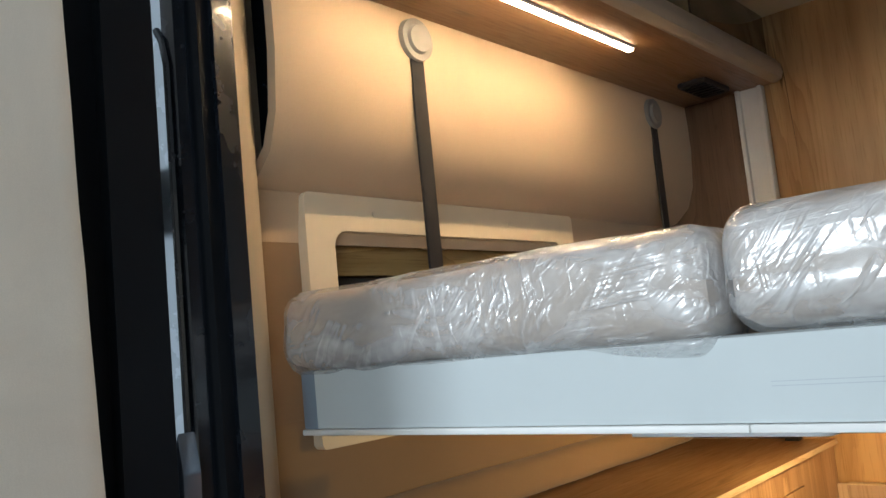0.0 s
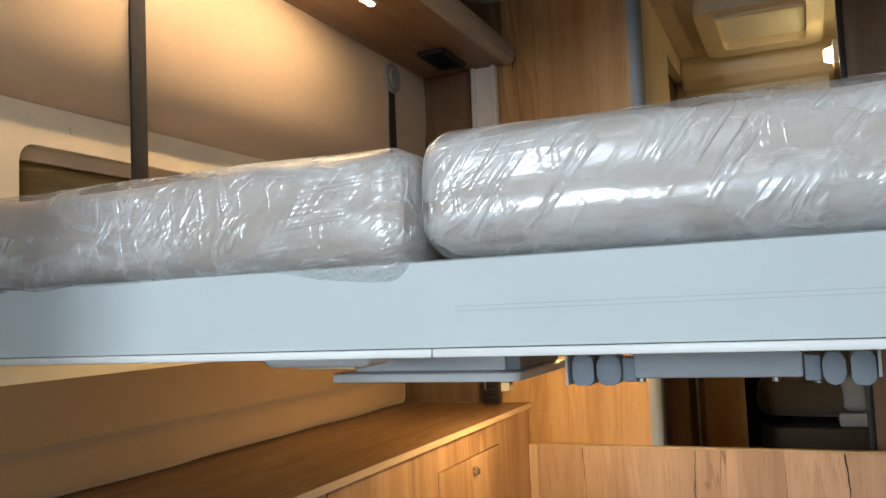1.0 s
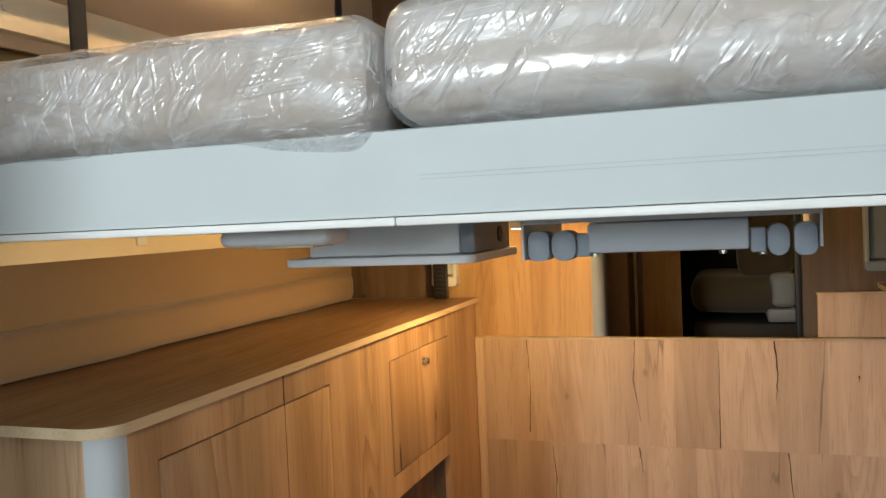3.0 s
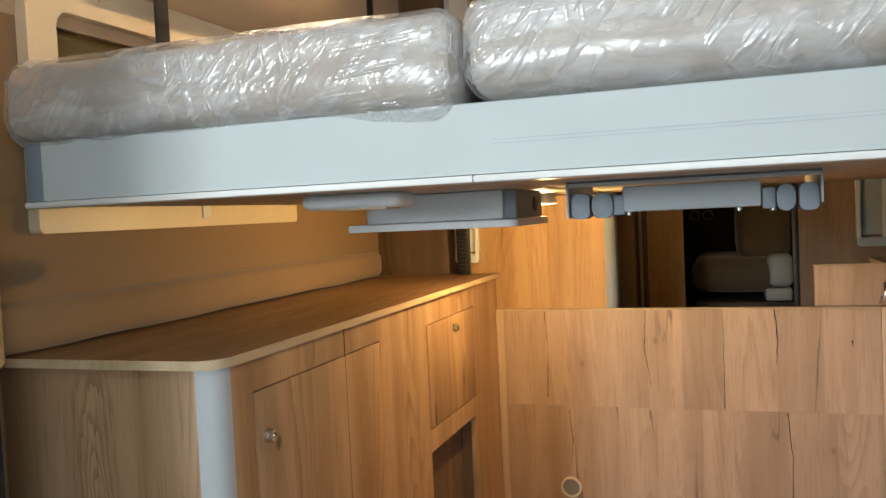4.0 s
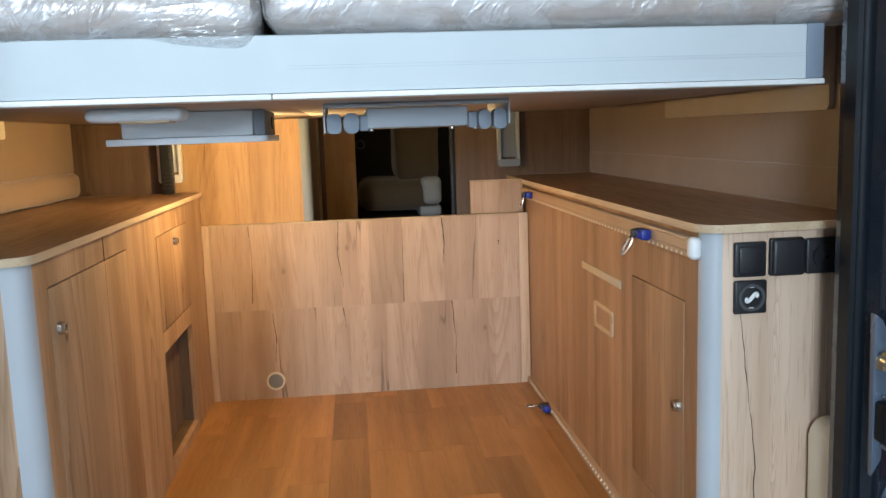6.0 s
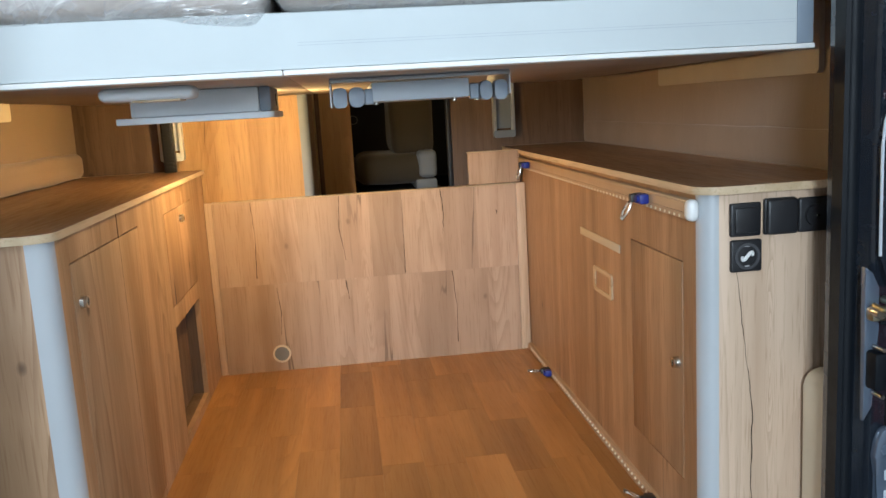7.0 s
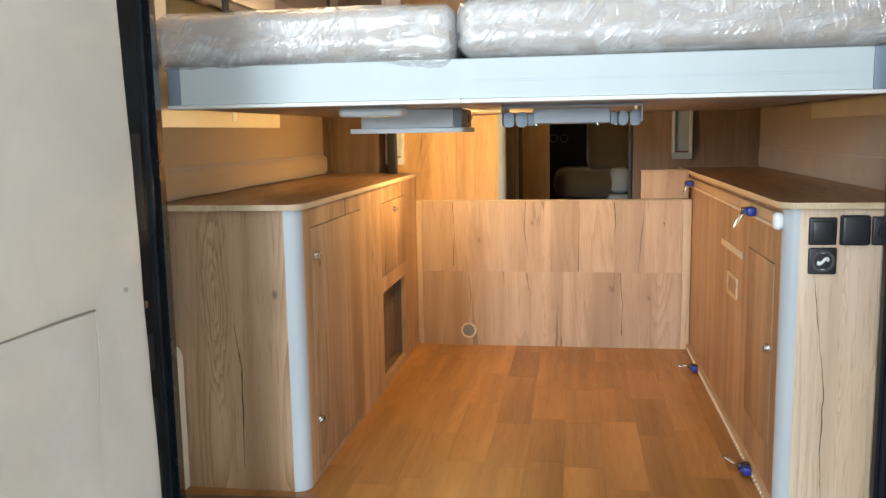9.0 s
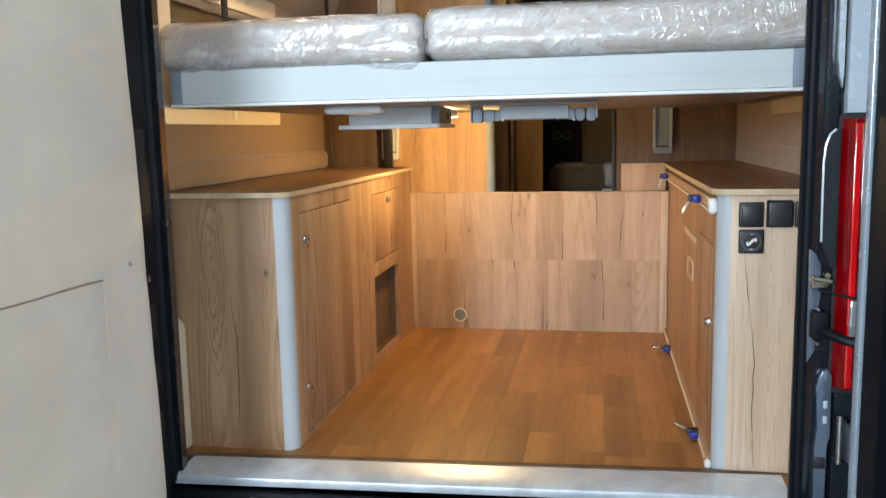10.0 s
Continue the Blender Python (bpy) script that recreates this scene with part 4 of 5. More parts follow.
def overhead_cabinet():
    cab = empty("overhead_cabinet", "wooden overhead cabinet with a rounded taupe edge and dark gloss front", "cabinet")
    part("base_board", box(-0.889, -0.60, 0.19, 1.725, 2.44, 2.458, 0.002), OAK_TOP, cab, "warm oak underside")
    prof = [(-0.60, 2.44), (-0.585, 2.44), (-0.572, 2.448), (-0.566, 2.465), (-0.57, 2.487), (-0.582, 2.505), (-0.60, 2.508)]
    part("edge_profile", prism(prof, "y", 0.19, 1.725), TAUPE, cab, "rounded taupe edge profile")
    for k in range(3):
        y = 0.2 + k * 0.51
        part("flap_door", box(-0.612, -0.60, y, y + 0.5, 2.51, 2.638, 0.003), SMOKED, cab, "dark gloss flap")
    strip = empty("led_strip", "lit warm-white strip lamp under the overhead cabinet", "lamp")
    part("profile", box(-0.709, -0.689, 0.25, 1.085, 2.434, 2.44, 0.001), WHITE_TRIM, strip)
    part("diffuser", box(-0.706, -0.692, 0.255, 1.081, 2.430, 2.4345, 0.001), LED_GLOW, strip, "glowing diffuser")
    vent = empty("loudspeaker", "small black speaker grille under the overhead cabinet", "speaker")
    part("housing", prism(rounded(-0.772, -0.69, 1.47, 1.645, 0.01), "z", 2.428, 2.44, bevel=0.003), BLACK, vent)
    for k in range(6):
        part("slat", box(-0.765, -0.697, 1.485 + k * 0.025, 1.498 + k * 0.025, 2.424, 2.429, 0.001), RUBBER, vent)


def lift_gear():
    """Belts, reels and rails of the lifting bed."""
    for y, z0 in ((0.513, 1.80), (1.497, 1.80)):
        belt = empty("lift_belt", "black belt hanging from a round grey reel beside the lifting bed", "belt", "lift belts")
        part("webbing", box(-0.869, -0.863, y - 0.018, y + 0.018, z0, 2.36, 0.001), STRAP, belt, "black webbing")
        reel = part("reel", rod((-0.892, y, 2.385), (-0.856, y, 2.385), 0.048, 0.042, 28), REEL, belt, "round grey plastic reel")
        part("hub", rod((-0.856, y, 2.385), (-0.85, y, 2.385), 0.03, 0.026, 24), REEL, reel)
    for x0, x1, top, foot, wy, mat, lab in ((-0.702, -0.625, 2.44, 1.497, PART_Y, WHITE_TRIM, "silver lift rail with a black toothed rack on the partition"), (0.488, 0.572, 2.63, 1.497, PART_R, STEP_GREY, "silver lift rail on the partition")):
        rail = empty("lift_rail", lab, "rail", "bed lift rails")
        part("side_lip", box(x0, x0 + 0.012, wy - 0.03, wy, foot, top, 0.002), mat, rail)
        part("side_lip", box(x1 - 0.012, x1, wy - 0.03, wy, foot, top, 0.002), mat, rail)
        part("channel", box(x0 + 0.012, x1 - 0.012, wy - 0.014, wy, foot + 0.02, top, 0.001), WHITE_TRIM if x0 < 0 else CAP_GREY, rail)
        part("end_cap", prism(rounded(x0, x1, foot - 0.015, foot + 0.012, 0.01, "ab"), "y", wy - 0.032, wy), WHITE_TRIM if x0 < 0 else CAP_GREY, rail)
        if x0 < 0:
            rack = part("rack", box(x0 + 0.014, x0 + 0.052, wy - 0.055, wy - 0.03, WORKTOP, 1.68, 0.002), BLACK, rail, "black toothed rack")
            for k in range(18):
                z = WORKTOP + 0.014 + k * 0.0125
                part("tooth", box(x0 + 0.02, x0 + 0.046, wy - 0.062, wy - 0.054, z, z + 0.006), BLACK, rack)


thing("cable", tube([(0.862, 0.25, 1.575), (0.838, 0.244, 1.55), (0.83, 0.242, 1.515), (0.834, 0.243, 1.48), (0.846, 0.246, 1.452)], 0.0022, 8), BLACK, "thin black cable hanging on the side wall above the worktop", "cable")


def right_window():
    win = empty("window_4", "side window with a beige plastic frame behind the bed", "window", kind="structure")
    part("window_frame", ring_prism(rounded(0.36, 1.2, 1.637, 2.088, 0.012), rounded(0.425, 1.135, 1.70, 2.02, 0.03), "x", 0.84, 0.871), TAUPE, win, "beige plastic window frame")
    part("pane", prism(rounded(0.42, 1.14, 1.695, 2.025, 0.03), "x", 0.858, 0.864), WINDOW_DARK, win, "tinted acrylic pane")


side_window()
right_window()
overhead_cabinet()
lift_gear()


def partitions():
    thing("partition_side", box(-1.02, -0.664, PART_Y + 0.004, PART_Y + 0.03, FLOOR, CEIL, 0.001), OAK_DARK_SHADE, "brown oak partition board beside the lift rail", "wall", kind="structure")
    thing("partition_left", box(-0.662, -0.236, PART_Y + 0.005, PART_Y + 0.03, FLOOR, CEIL, 0.001), OAK_LAMPLIT, "oak partition wall behind the bed", "wall", kind="structure")
    # Shade under the bed is put into this partition's dark colour.
    thing("partition_right", box(0.325, 0.9, PART_R, PART_R + 0.025, FLOOR, CEIL, 0.001), OAK_DARK_SHADE, "oak partition wall behind the bed, darkened for the shade there", "wall", kind="structure")
    prof = [(-0.236, PART_Y), (-0.22, PART_Y), (-0.208, PART_Y + 0.008), (-0.204, PART_Y + 0.02), (-0.204, PART_Y + 0.06), (-0.236, PART_Y + 0.06)]
    thing("corner_trim", prism(prof, "z", FLOOR, CEIL), CAP_GREY, "rounded silver corner profile of the partition", "trim", kind="structure")
    thing("door_post", box(0.308, 0.325, PART_R - 0.005, PART_R + 0.03, FLOOR, CEIL, 0.002), BLACK, "narrow black door post", "trim", kind="structure")
    side_wall = box(-0.236, -0.206, PART_Y + 0.06, 2.3, 1.75, CEIL)
    box(-0.236, -0.206, 2.3, 2.74, 2.56, CEIL, bm=side_wall)
    box(-0.236, -0.206, 2.74, 3.1, FLOOR, CEIL, bm=side_wall)
    thing("corridor_cupboard", box(-0.236, -0.2055, PART_Y + 0.061, 2.3, FLOOR, 1.749), OAK_DARK_SHADE, "dark brown oak cupboard side in the corridor", "cupboard", smooth=False)
    thing("wall_corridor", side_wall, CREAM, "cream corridor wall with a door opening", "wall", kind="structure", smooth=False)
    d = empty("door_1", "brown oak sliding door in the corridor", "door", kind="structure")
    part("leaf", box(-0.262, -0.24, 2.28, 2.76, FLOOR, 2.55, 0.002), OAK_DARK_SHADE, d)
    cup = thing("wardrobe", box(-0.206, -0.05, 2.6, 2.62, FLOOR, 2.1, 0.002), OAK_LAMPLIT, "oak wardrobe side standing in the corridor", "wardrobe")
    part("edge_board", box(-0.206, -0.186, 2.575, 2.6, FLOOR, 2.1, 0.002), OAK_DARK_SHADE, cup)
    hatch = empty("roof_hatch", "cream roof hatch with a white blind in the corridor ceiling", "roof hatch")
    part("hatch_frame", ring_prism(rounded(-0.09, 0.285, 2.02, 2.55, 0.05), rounded(-0.03, 0.235, 2.09, 2.47, 0.03), "z", CEIL - 0.05, CEIL + 0.001), CREAM, hatch)
    part("hatch_blind", box(-0.03, 0.235, 2.09, 2.47, CEIL - 0.02, CEIL - 0.012), WHITE_TRIM, hatch)
    part("grip", tube([(-0.03, 2.08, CEIL - 0.055), (0.02, 2.06, CEIL - 0.06), (0.18, 2.06, CEIL - 0.06), (0.23, 2.08, CEIL - 0.055)], 0.007), CREAM, hatch)
    # Fixture for the added lamp, hidden behind the right partition.
    spot = empty("added_side_lamp", "unseen lit lamp added behind the partition to brighten the wardrobe", "lamp")
    part("base", box(0.80, 0.85, 2.1, 2.2, 1.9, 1.96, 0.004), CREAM, spot)
    part("bulb", rod((0.74, 2.15, 1.93), (0.80, 2.15, 1.93), 0.02, 0.03, 16), LAMP_GLOW, spot, "glowing bulb")
    loft = empty("front_locker", "cream rounded overhead locker across the corridor's front", "cabinet")
    part("locker_body", prism([(2.66, CEIL), (2.64, 2.6), (2.65, 2.55), (2.69, 2.52), (2.95, 2.52), (2.95, CEIL)], "x", -0.204, 0.325, bevel=0.008), CREAM, loft)
    part("lower_panel", box(-0.204, 0.307, 2.74, 2.76, 2.30, 2.52), LINING, loft)
    lamp = empty("corridor_lamp", "small lit warm lamp high on the corridor wall", "lamp")
    part("base", box(0.306, 0.3235, 2.31, 2.39, 2.45, 2.53, 0.004), CREAM, lamp)
    part("bulb", rod((0.28, 2.35, 2.49), (0.306, 2.35, 2.49), 0.02, 0.028, 16), LAMP_GLOW, lamp, "glowing bulb")


partitions()


def cab_seats():
    for cx, cy in ((0.17, 3.26), (-0.55, 3.35)):
        seat = empty("cab_seat", "beige cab seat turned sideways in the dark cab", "seat", "cab seats")

        def soft(p, d):
            return p + d * (noise.noise(p * 5) * 0.008)
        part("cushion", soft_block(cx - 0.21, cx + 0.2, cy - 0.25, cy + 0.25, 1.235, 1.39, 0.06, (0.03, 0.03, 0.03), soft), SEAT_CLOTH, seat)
        part("side_cover", soft_block(cx + 0.1, cx + 0.205, cy - 0.258, cy - 0.1, 1.26, 1.4, 0.03, (0.02, 0.02, 0.02), soft), CAP_GREY, seat, "pale grey side cover")
        part("swivel_skirt", box(cx + 0.09, cx + 0.2, cy - 0.25, cy + 0.1, 1.2, 1.255, 0.012), CAP_GREY, seat)
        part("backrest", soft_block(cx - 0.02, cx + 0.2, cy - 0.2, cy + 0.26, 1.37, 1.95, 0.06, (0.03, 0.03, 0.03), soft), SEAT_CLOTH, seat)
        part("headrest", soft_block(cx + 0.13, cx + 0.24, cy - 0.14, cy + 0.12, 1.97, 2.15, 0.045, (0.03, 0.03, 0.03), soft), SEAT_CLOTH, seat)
        part("console", box(cx - 0.2, cx + 0.24, cy - 0.24, cy + 0.24, FLOOR, 1.2, 0.02), DARK_CAB, seat)
    dash = empty("dashboard", "black dashboard with two round vents", "dashboard")
    part("panel", box(-0.9, 0.85, 5.0, 5.5, 1.1, 1.75, 0.06, 3), DARK_CAB, dash)
    for x in (-0.09, -0.008):
        vent = part("air_vent", ring_prism(disc(x, 1.55, 0.032), disc(x, 1.55, 0.028), "y", 4.975, 5.0), DARK_STEEL, dash, "round vent with a bright ring")
        part("flap", box(x - 0.034, x + 0.034, 4.982, 4.99, 1.546, 1.554), DARK_CAB, vent)
    part("steering_wheel", tube([(-0.45 + 0.19 * math.cos(a), 4.8 + 0.08 * math.sin(a), 1.62 + 0.17 * math.sin(a)) for a in [k * math.tau / 24 for k in range(24)]], 0.016, 8, None, True), DARK_CAB, dash)


cab_seats()

# ---------------------------------------------------------------- garage furniture


def knob(parent, x, y, z, s):
    k = part("knob", rod((x, y, z), (x + s * 0.006, y, z), 0.0125, 0.0115, 20), STEEL, parent, "round steel push knob")
    ring_bm = ring_prism(disc(y, z, 0.0108, 20), disc(y, z, 0.0065, 20), "x", x + s * 0.006, x + s * 0.012)
    part("knob_ring", ring_bm, STEEL, k)


def quarter_post(cx, cy, r, s, z0, z1):
    """Quarter-round corner profile; s: the side that the room lies on."""
    pts = [(cx - s * 0.0, cy)]
    for k in range(9):
        t = radians(90 * k / 8)
        pts.append((cx + s * r * math.sin(t), cy - r * math.cos(t)))
    return prism(pts, "z", z0, z1)


def worktop(name, x0, x1, y0, y1, corner):
    outline = rounded(x0, x1, y0, y1, 0.045, corner, 8)
    top = empty(name, "brown oak worktop with a pale edge band and rounded corner", "worktop", "worktops")
    part("board", prism(outline, "z", 1.4335, WORKTOP - 0.0005), OAK_TOP, top)
    # pale edge band just proud of the board
    rim = bmesh.new()
    cx, cy = (x0 + x1) / 2, (y0 + y1) / 2
    big = [(a + math.copysign(0.0015, a - cx), b + math.copysign(0.0015, b - cy)) for a, b in outline]
    ring_prism(big, outline, "z", 1.433, WORKTOP, rim)
    part("edge_band", rim, OAK_EDGE, top, "pale edge band")
    return top


def left_cabinet():
    X, Y = -0.58, 0.205
    cab = empty("base_cabinet", "oak base cabinet with two doors and an open dark niche", "cabinet", "garage cabinets")
    part("end_panel", box(-0.995, -0.616, Y, Y + 0.018, FLOOR, 1.4325, 0.001), OAK, cab, "oak end panel facing the rear doors")
    bm = box(X - 0.016, X, 0.24, 1.726, 1.381, 1.4325)
    box(X - 0.016, X, 0.24, 0.297, FLOOR, 1.381, bm=bm)
    box(X - 0.016, X, 0.79, 1.074, FLOOR, 1.381, bm=bm)
    box(X - 0.016, X, 1.466, 1.726, FLOOR, 1.381, bm=bm)
    box(X - 0.016, X, 0.297, 0.79, FLOOR, 0.738, bm=bm)
    box(X - 0.016, X, 1.074, 1.466, 1.061, 1.115, bm=bm)
    box(X - 0.016, X, 1.45, 1.466, FLOOR, 1.061, bm=bm)
    box(X - 0.016, X, 1.074, 1.45, FLOOR, 0.748, bm=bm)
    box(X - 0.016, X, 1.074, 1.466, 1.373, 1.381, bm=bm)
    part("front_frame", bm, OAK, cab)
    d = part("door", box(X - 0.016, X + 0.001, 0.2995, 0.7875, 0.7405, 1.3785, 0.0012), OAK, cab, "oak door with two knobs")
    knob(d, X + 0.001, 0.333, 1.304, 1)
    knob(d, X + 0.001, 0.314, 0.874, 1)
    part("seam_line", box(X - 0.001, X + 0.0012, 0.622, 0.6238, 0.742, 1.4325), CRACK, cab)
    d = part("door", box(X - 0.016, X + 0.001, 1.0765, 1.4635, 1.1175, 1.3705, 0.0012), OAK, cab, "small oak flap door")
    knob(d, X + 0.001, 1.283, 1.337, 1)
    part("corner_post", quarter_post(-0.6165, 0.2405, 0.0365, 1, FLOOR, 1.4325), ALU_WHITE, cab, "rounded silver corner post")
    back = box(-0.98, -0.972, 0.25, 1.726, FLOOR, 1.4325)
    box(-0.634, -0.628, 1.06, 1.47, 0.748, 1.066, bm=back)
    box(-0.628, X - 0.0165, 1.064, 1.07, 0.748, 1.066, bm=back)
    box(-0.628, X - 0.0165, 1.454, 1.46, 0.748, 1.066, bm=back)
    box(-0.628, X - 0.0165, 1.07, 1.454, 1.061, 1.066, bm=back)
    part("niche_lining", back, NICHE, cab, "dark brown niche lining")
    part("niche_floor", box(-0.628, X - 0.0165, 1.07, 1.454, 0.74, 0.747), OAK_DARK_SHADE, cab, "brown niche floor board")
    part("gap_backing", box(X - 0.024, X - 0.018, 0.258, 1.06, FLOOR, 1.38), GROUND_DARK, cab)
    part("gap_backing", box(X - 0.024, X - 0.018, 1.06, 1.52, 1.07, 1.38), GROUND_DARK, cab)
    worktop("worktop", -0.997, -0.57, 0.19, 1.727, "b")


def right_cabinet():
    X, Y = 0.54, 0.215
    cab = empty("base_cabinet", "oak base cabinet with lashing rails and black end switches", "cabinet", "garage cabinets")
    part("end_panel", box(0.568, 0.87, Y, Y + 0.018, FLOOR, 1.4325, 0.001), OAK_DAYLIT, cab, "oak end panel facing the rear doors")
    bm = box(X, X + 0.016, 0.245, 1.78, 1.2955, 1.4325)
    box(X, X + 0.016, 0.245, 0.31, FLOOR, 1.2955, bm=bm)
    box(X, X + 0.016, 0.606, 1.78, FLOOR, 1.2955, bm=bm)
    box(X, X + 0.016, 0.31, 0.606, FLOOR, 0.846, bm=bm)
    part("front_frame", bm, OAK_WARM_SHADE, cab)
    d = part("door", box(X - 0.001, X + 0.016, 0.3125, 0.6035, 0.8485, 1.293, 0.0012), OAK_WARM_SHADE, cab, "oak door with one knob")
    knob(d, X - 0.001, 0.335, 1.086, -1)
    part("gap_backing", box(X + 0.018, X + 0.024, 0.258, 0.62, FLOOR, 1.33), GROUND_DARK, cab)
    part("corner_post", quarter_post(0.5685, 0.2455, 0.0305, -1, FLOOR, 1.4325), ALU_WHITE, cab, "rounded silver corner post")
    part("back_lining", box(0.862, 0.87, 0.25, 2.0, FLOOR, 1.4325), OAK_DARK_SHADE, cab)
    part("finger_strip", box(X - 0.004, X, 0.679, 1.004, 1.248, 1.268, 0.0015), TRIM_BEIGE, cab, "pale finger strip")
    pull = part("recessed_pull", ring_prism(rounded(0.74, 0.893, 1.117, 1.183, 0.012), rounded(0.758, 0.876, 1.128, 1.172, 0.008), "x", X - 0.004, X + 0.002), OAK_EDGE, cab, "recessed pale oak pull")
    part("cup", box(X - 0.0015, X - 0.0005, 0.758, 0.876, 1.128, 1.172), OAK_WARM_SHADE, pull)
    worktop("worktop", 0.524, 0.87, 0.195, 2.018, "a")


def lashing_rail(name, x0, x1, y0, y1, z0, z1, face, label, material):
    rail = empty(name, label, "rail", "lashing rails")
    part("profile", box(x0, x1, y0 + 0.012, y1, z0, z1, 0.003), material, rail)
    holes = bmesh.new()
    lips = bmesh.new()
    count = int((y1 - y0 - 0.06) / 0.024)
    for k in range(count):
        y = y0 + 0.04 + k * 0.024
        if face == "x":
            zc = z0 + 0.0055
            rod((x0 - 0.0015, y, zc), (x0 + 0.002, y, zc), 0.003, seg=8, bm=holes)
        else:
            xc = x0 + 0.002
            rod((xc - 0.004, y, z1 - 0.008), (xc + 0.001, y, z1 - 0.003), 0.003, seg=8, bm=holes)
    tagged(part("perforation", holes, CREAM, rail, "row of small pale slots"), kind="stuff")
    if face == "x":
        box(x0 - 0.002, x0, y0 + 0.02, y1, z0 + 0.011, z0 + 0.0135, bm=lips)
        box(x0 - 0.002, x0, y0 + 0.02, y1, z1 - 0.007, z1 - 0.004, bm=lips)
    else:
        box(x0 + 0.011, x0 + 0.014, y0 + 0.02, y1, z1, z1 + 0.003, bm=lips)
    part("lip", lips, material, rail)
    cap = box(x0 - 0.005, x1, y0 - 0.012, y0 + 0.015, z0 - 0.002, z1 + 0.002, 0.0112, 4)
    part("end_cap", cap, WHITE_TRIM, rail, "white end cap")


def lashing_hook(x, y, z, fall):
    """A slider on the rail; its snap hook points along fall."""
    hook = empty("lashing_hook", "blue and black lashing fitting with a steel snap hook", "hook", "lashing hooks", at=(x, y, z))
    part("foot", box(-0.016, 0.012, -0.002, 0.034, -0.013, 0.012, 0.005), BLACK, hook)
    part("slider", box(-0.018, 0.008, -0.034, -0.003, -0.013, 0.014, 0.006), BLUE, hook, "blue slider")
    part("screw_head", rod((-0.024, -0.019, 0.001), (-0.014, -0.019, 0.001), 0.010, seg=12), BLUE, hook)
    part("lug", box(-0.028, -0.006, 0.004, 0.026, -0.010, 0.011, 0.004), BLACK, hook)
    d = Vector(fall).normalized()
    e = d.cross(Vector((0.3, 0.0, 1.0) if abs(d.z) < 0.8 else (1.0, 0.2, 0.0))).normalized()
    root = Vector((-0.020, 0.016, 0.0))
    pts = []
    for k in range(20):
        a = k * math.tau / 20
        pts.append(tuple(root + d * (0.034 - 0.026 * math.cos(a)) + e * (0.0095 * math.sin(a))))
    part("snap_hook", tube(pts, 0.0032, 8, None, True), STEEL, hook, "steel snap hook")
    part("swivel", rod(tuple(root), tuple(root + d * 0.014), 0.0065, 0.004), BLACK, hook)
    part("gate_nut", rod(tuple(root + d * 0.052), tuple(root + d * 0.062), 0.006), DARK_STEEL, hook)
    hook.scale = (0.8, 0.8, 0.8)


def switches():
    y = 0.215
    def plate(name, x0, x1, z0, z1, label, cat):
        ob = empty(name, label, cat, "cabinet end fittings")
        part("plate", box(x0, x1, y - 0.010, y, z0, z1, 0.004, 3), BLACK, ob)
        return ob
    sw = plate("light_switch", 0.586, 0.644, 1.353, 1.414, "black square rocker switch on the cabinet end", "switch")
    part("rocker", box(0.593, 0.637, y - 0.015, y - 0.010, 1.360, 1.406, 0.003), BLACK, sw)
    so = plate("swivel_socket", 0.587, 0.646, 1.288, 1.347, "black square socket with a round dial on the cabinet end", "socket")
    part("dial", ring_prism(disc(0.6165, 1.3175, 0.024, 28), disc(0.6165, 1.3175, 0.019, 28), "y", y - 0.0135, y - 0.010), DIAL, so)
    sig = []
    for k in range(21):
        a = -2.2 + 4.4 * k / 20
        sig.append((0.6165 + 0.0095 * math.sin(a), y - 0.0125, 1.3175 + 0.0085 * math.sin(2 * a) * 0.5 + 0.006 * a / 2.2))
    part("symbol", tube(sig, 0.0036, 6), WHITE_TRIM, so, "white curved symbol")
    for z, s in ((1.335, 1), (1.300, -1)):
        part("arrow", prism([(0.612, z), (0.621, z), (0.6165, z + s * 0.005)], "y", y - 0.0115, y - 0.0098), WHITE_TRIM, so)
    cv = plate("socket_cover", 0.650, 0.711, 1.353, 1.419, "black closed socket cover on the cabinet end", "socket")
    part("lid", box(0.651, 0.710, y - 0.02, y - 0.010, 1.354, 1.418, 0.006, 3), BLACK, cv)
    tv = plate("aerial_socket", 0.716, 0.776, 1.353, 1.416, "black aerial socket on the cabinet end", "socket")
    part("hub", rod((0.746, y - 0.017, 1.384), (0.746, y - 0.01, 1.384), 0.02, seg=20), BLACK, tv)
    part("pin", rod((0.746, y - 0.022, 1.384), (0.746, y - 0.016, 1.384), 0.003), STEEL, tv)


left_cabinet()
right_cabinet()
lashing_rail("lashing_rail", 0.522, 0.54, 0.24, 1.729, 1.384, 1.421, "x", "tan lashing rail with pale slots under the worktop edge", TAN_RAIL)
lashing_rail("lashing_rail", 0.5265, 0.5405, 0.235, 1.705, FLOOR, FLOOR + 0.022, "z", "tan lashing rail with a row of pale slots along the floor", TAN_RAIL)
lashing_hook(0.514, 0.457, 1.404, (-0.45, 0.15, -0.9))
lashing_hook(0.514, 1.56, 1.404, (-0.25, 0.1, -0.95))
lashing_hook(0.519, 1.372, FLOOR + 0.018, (-0.95, 0.0, 0.1))
lashing_hook(0.521, 0.44, FLOOR + 0.018, (-0.85, 0.1, 0.5))
switches()


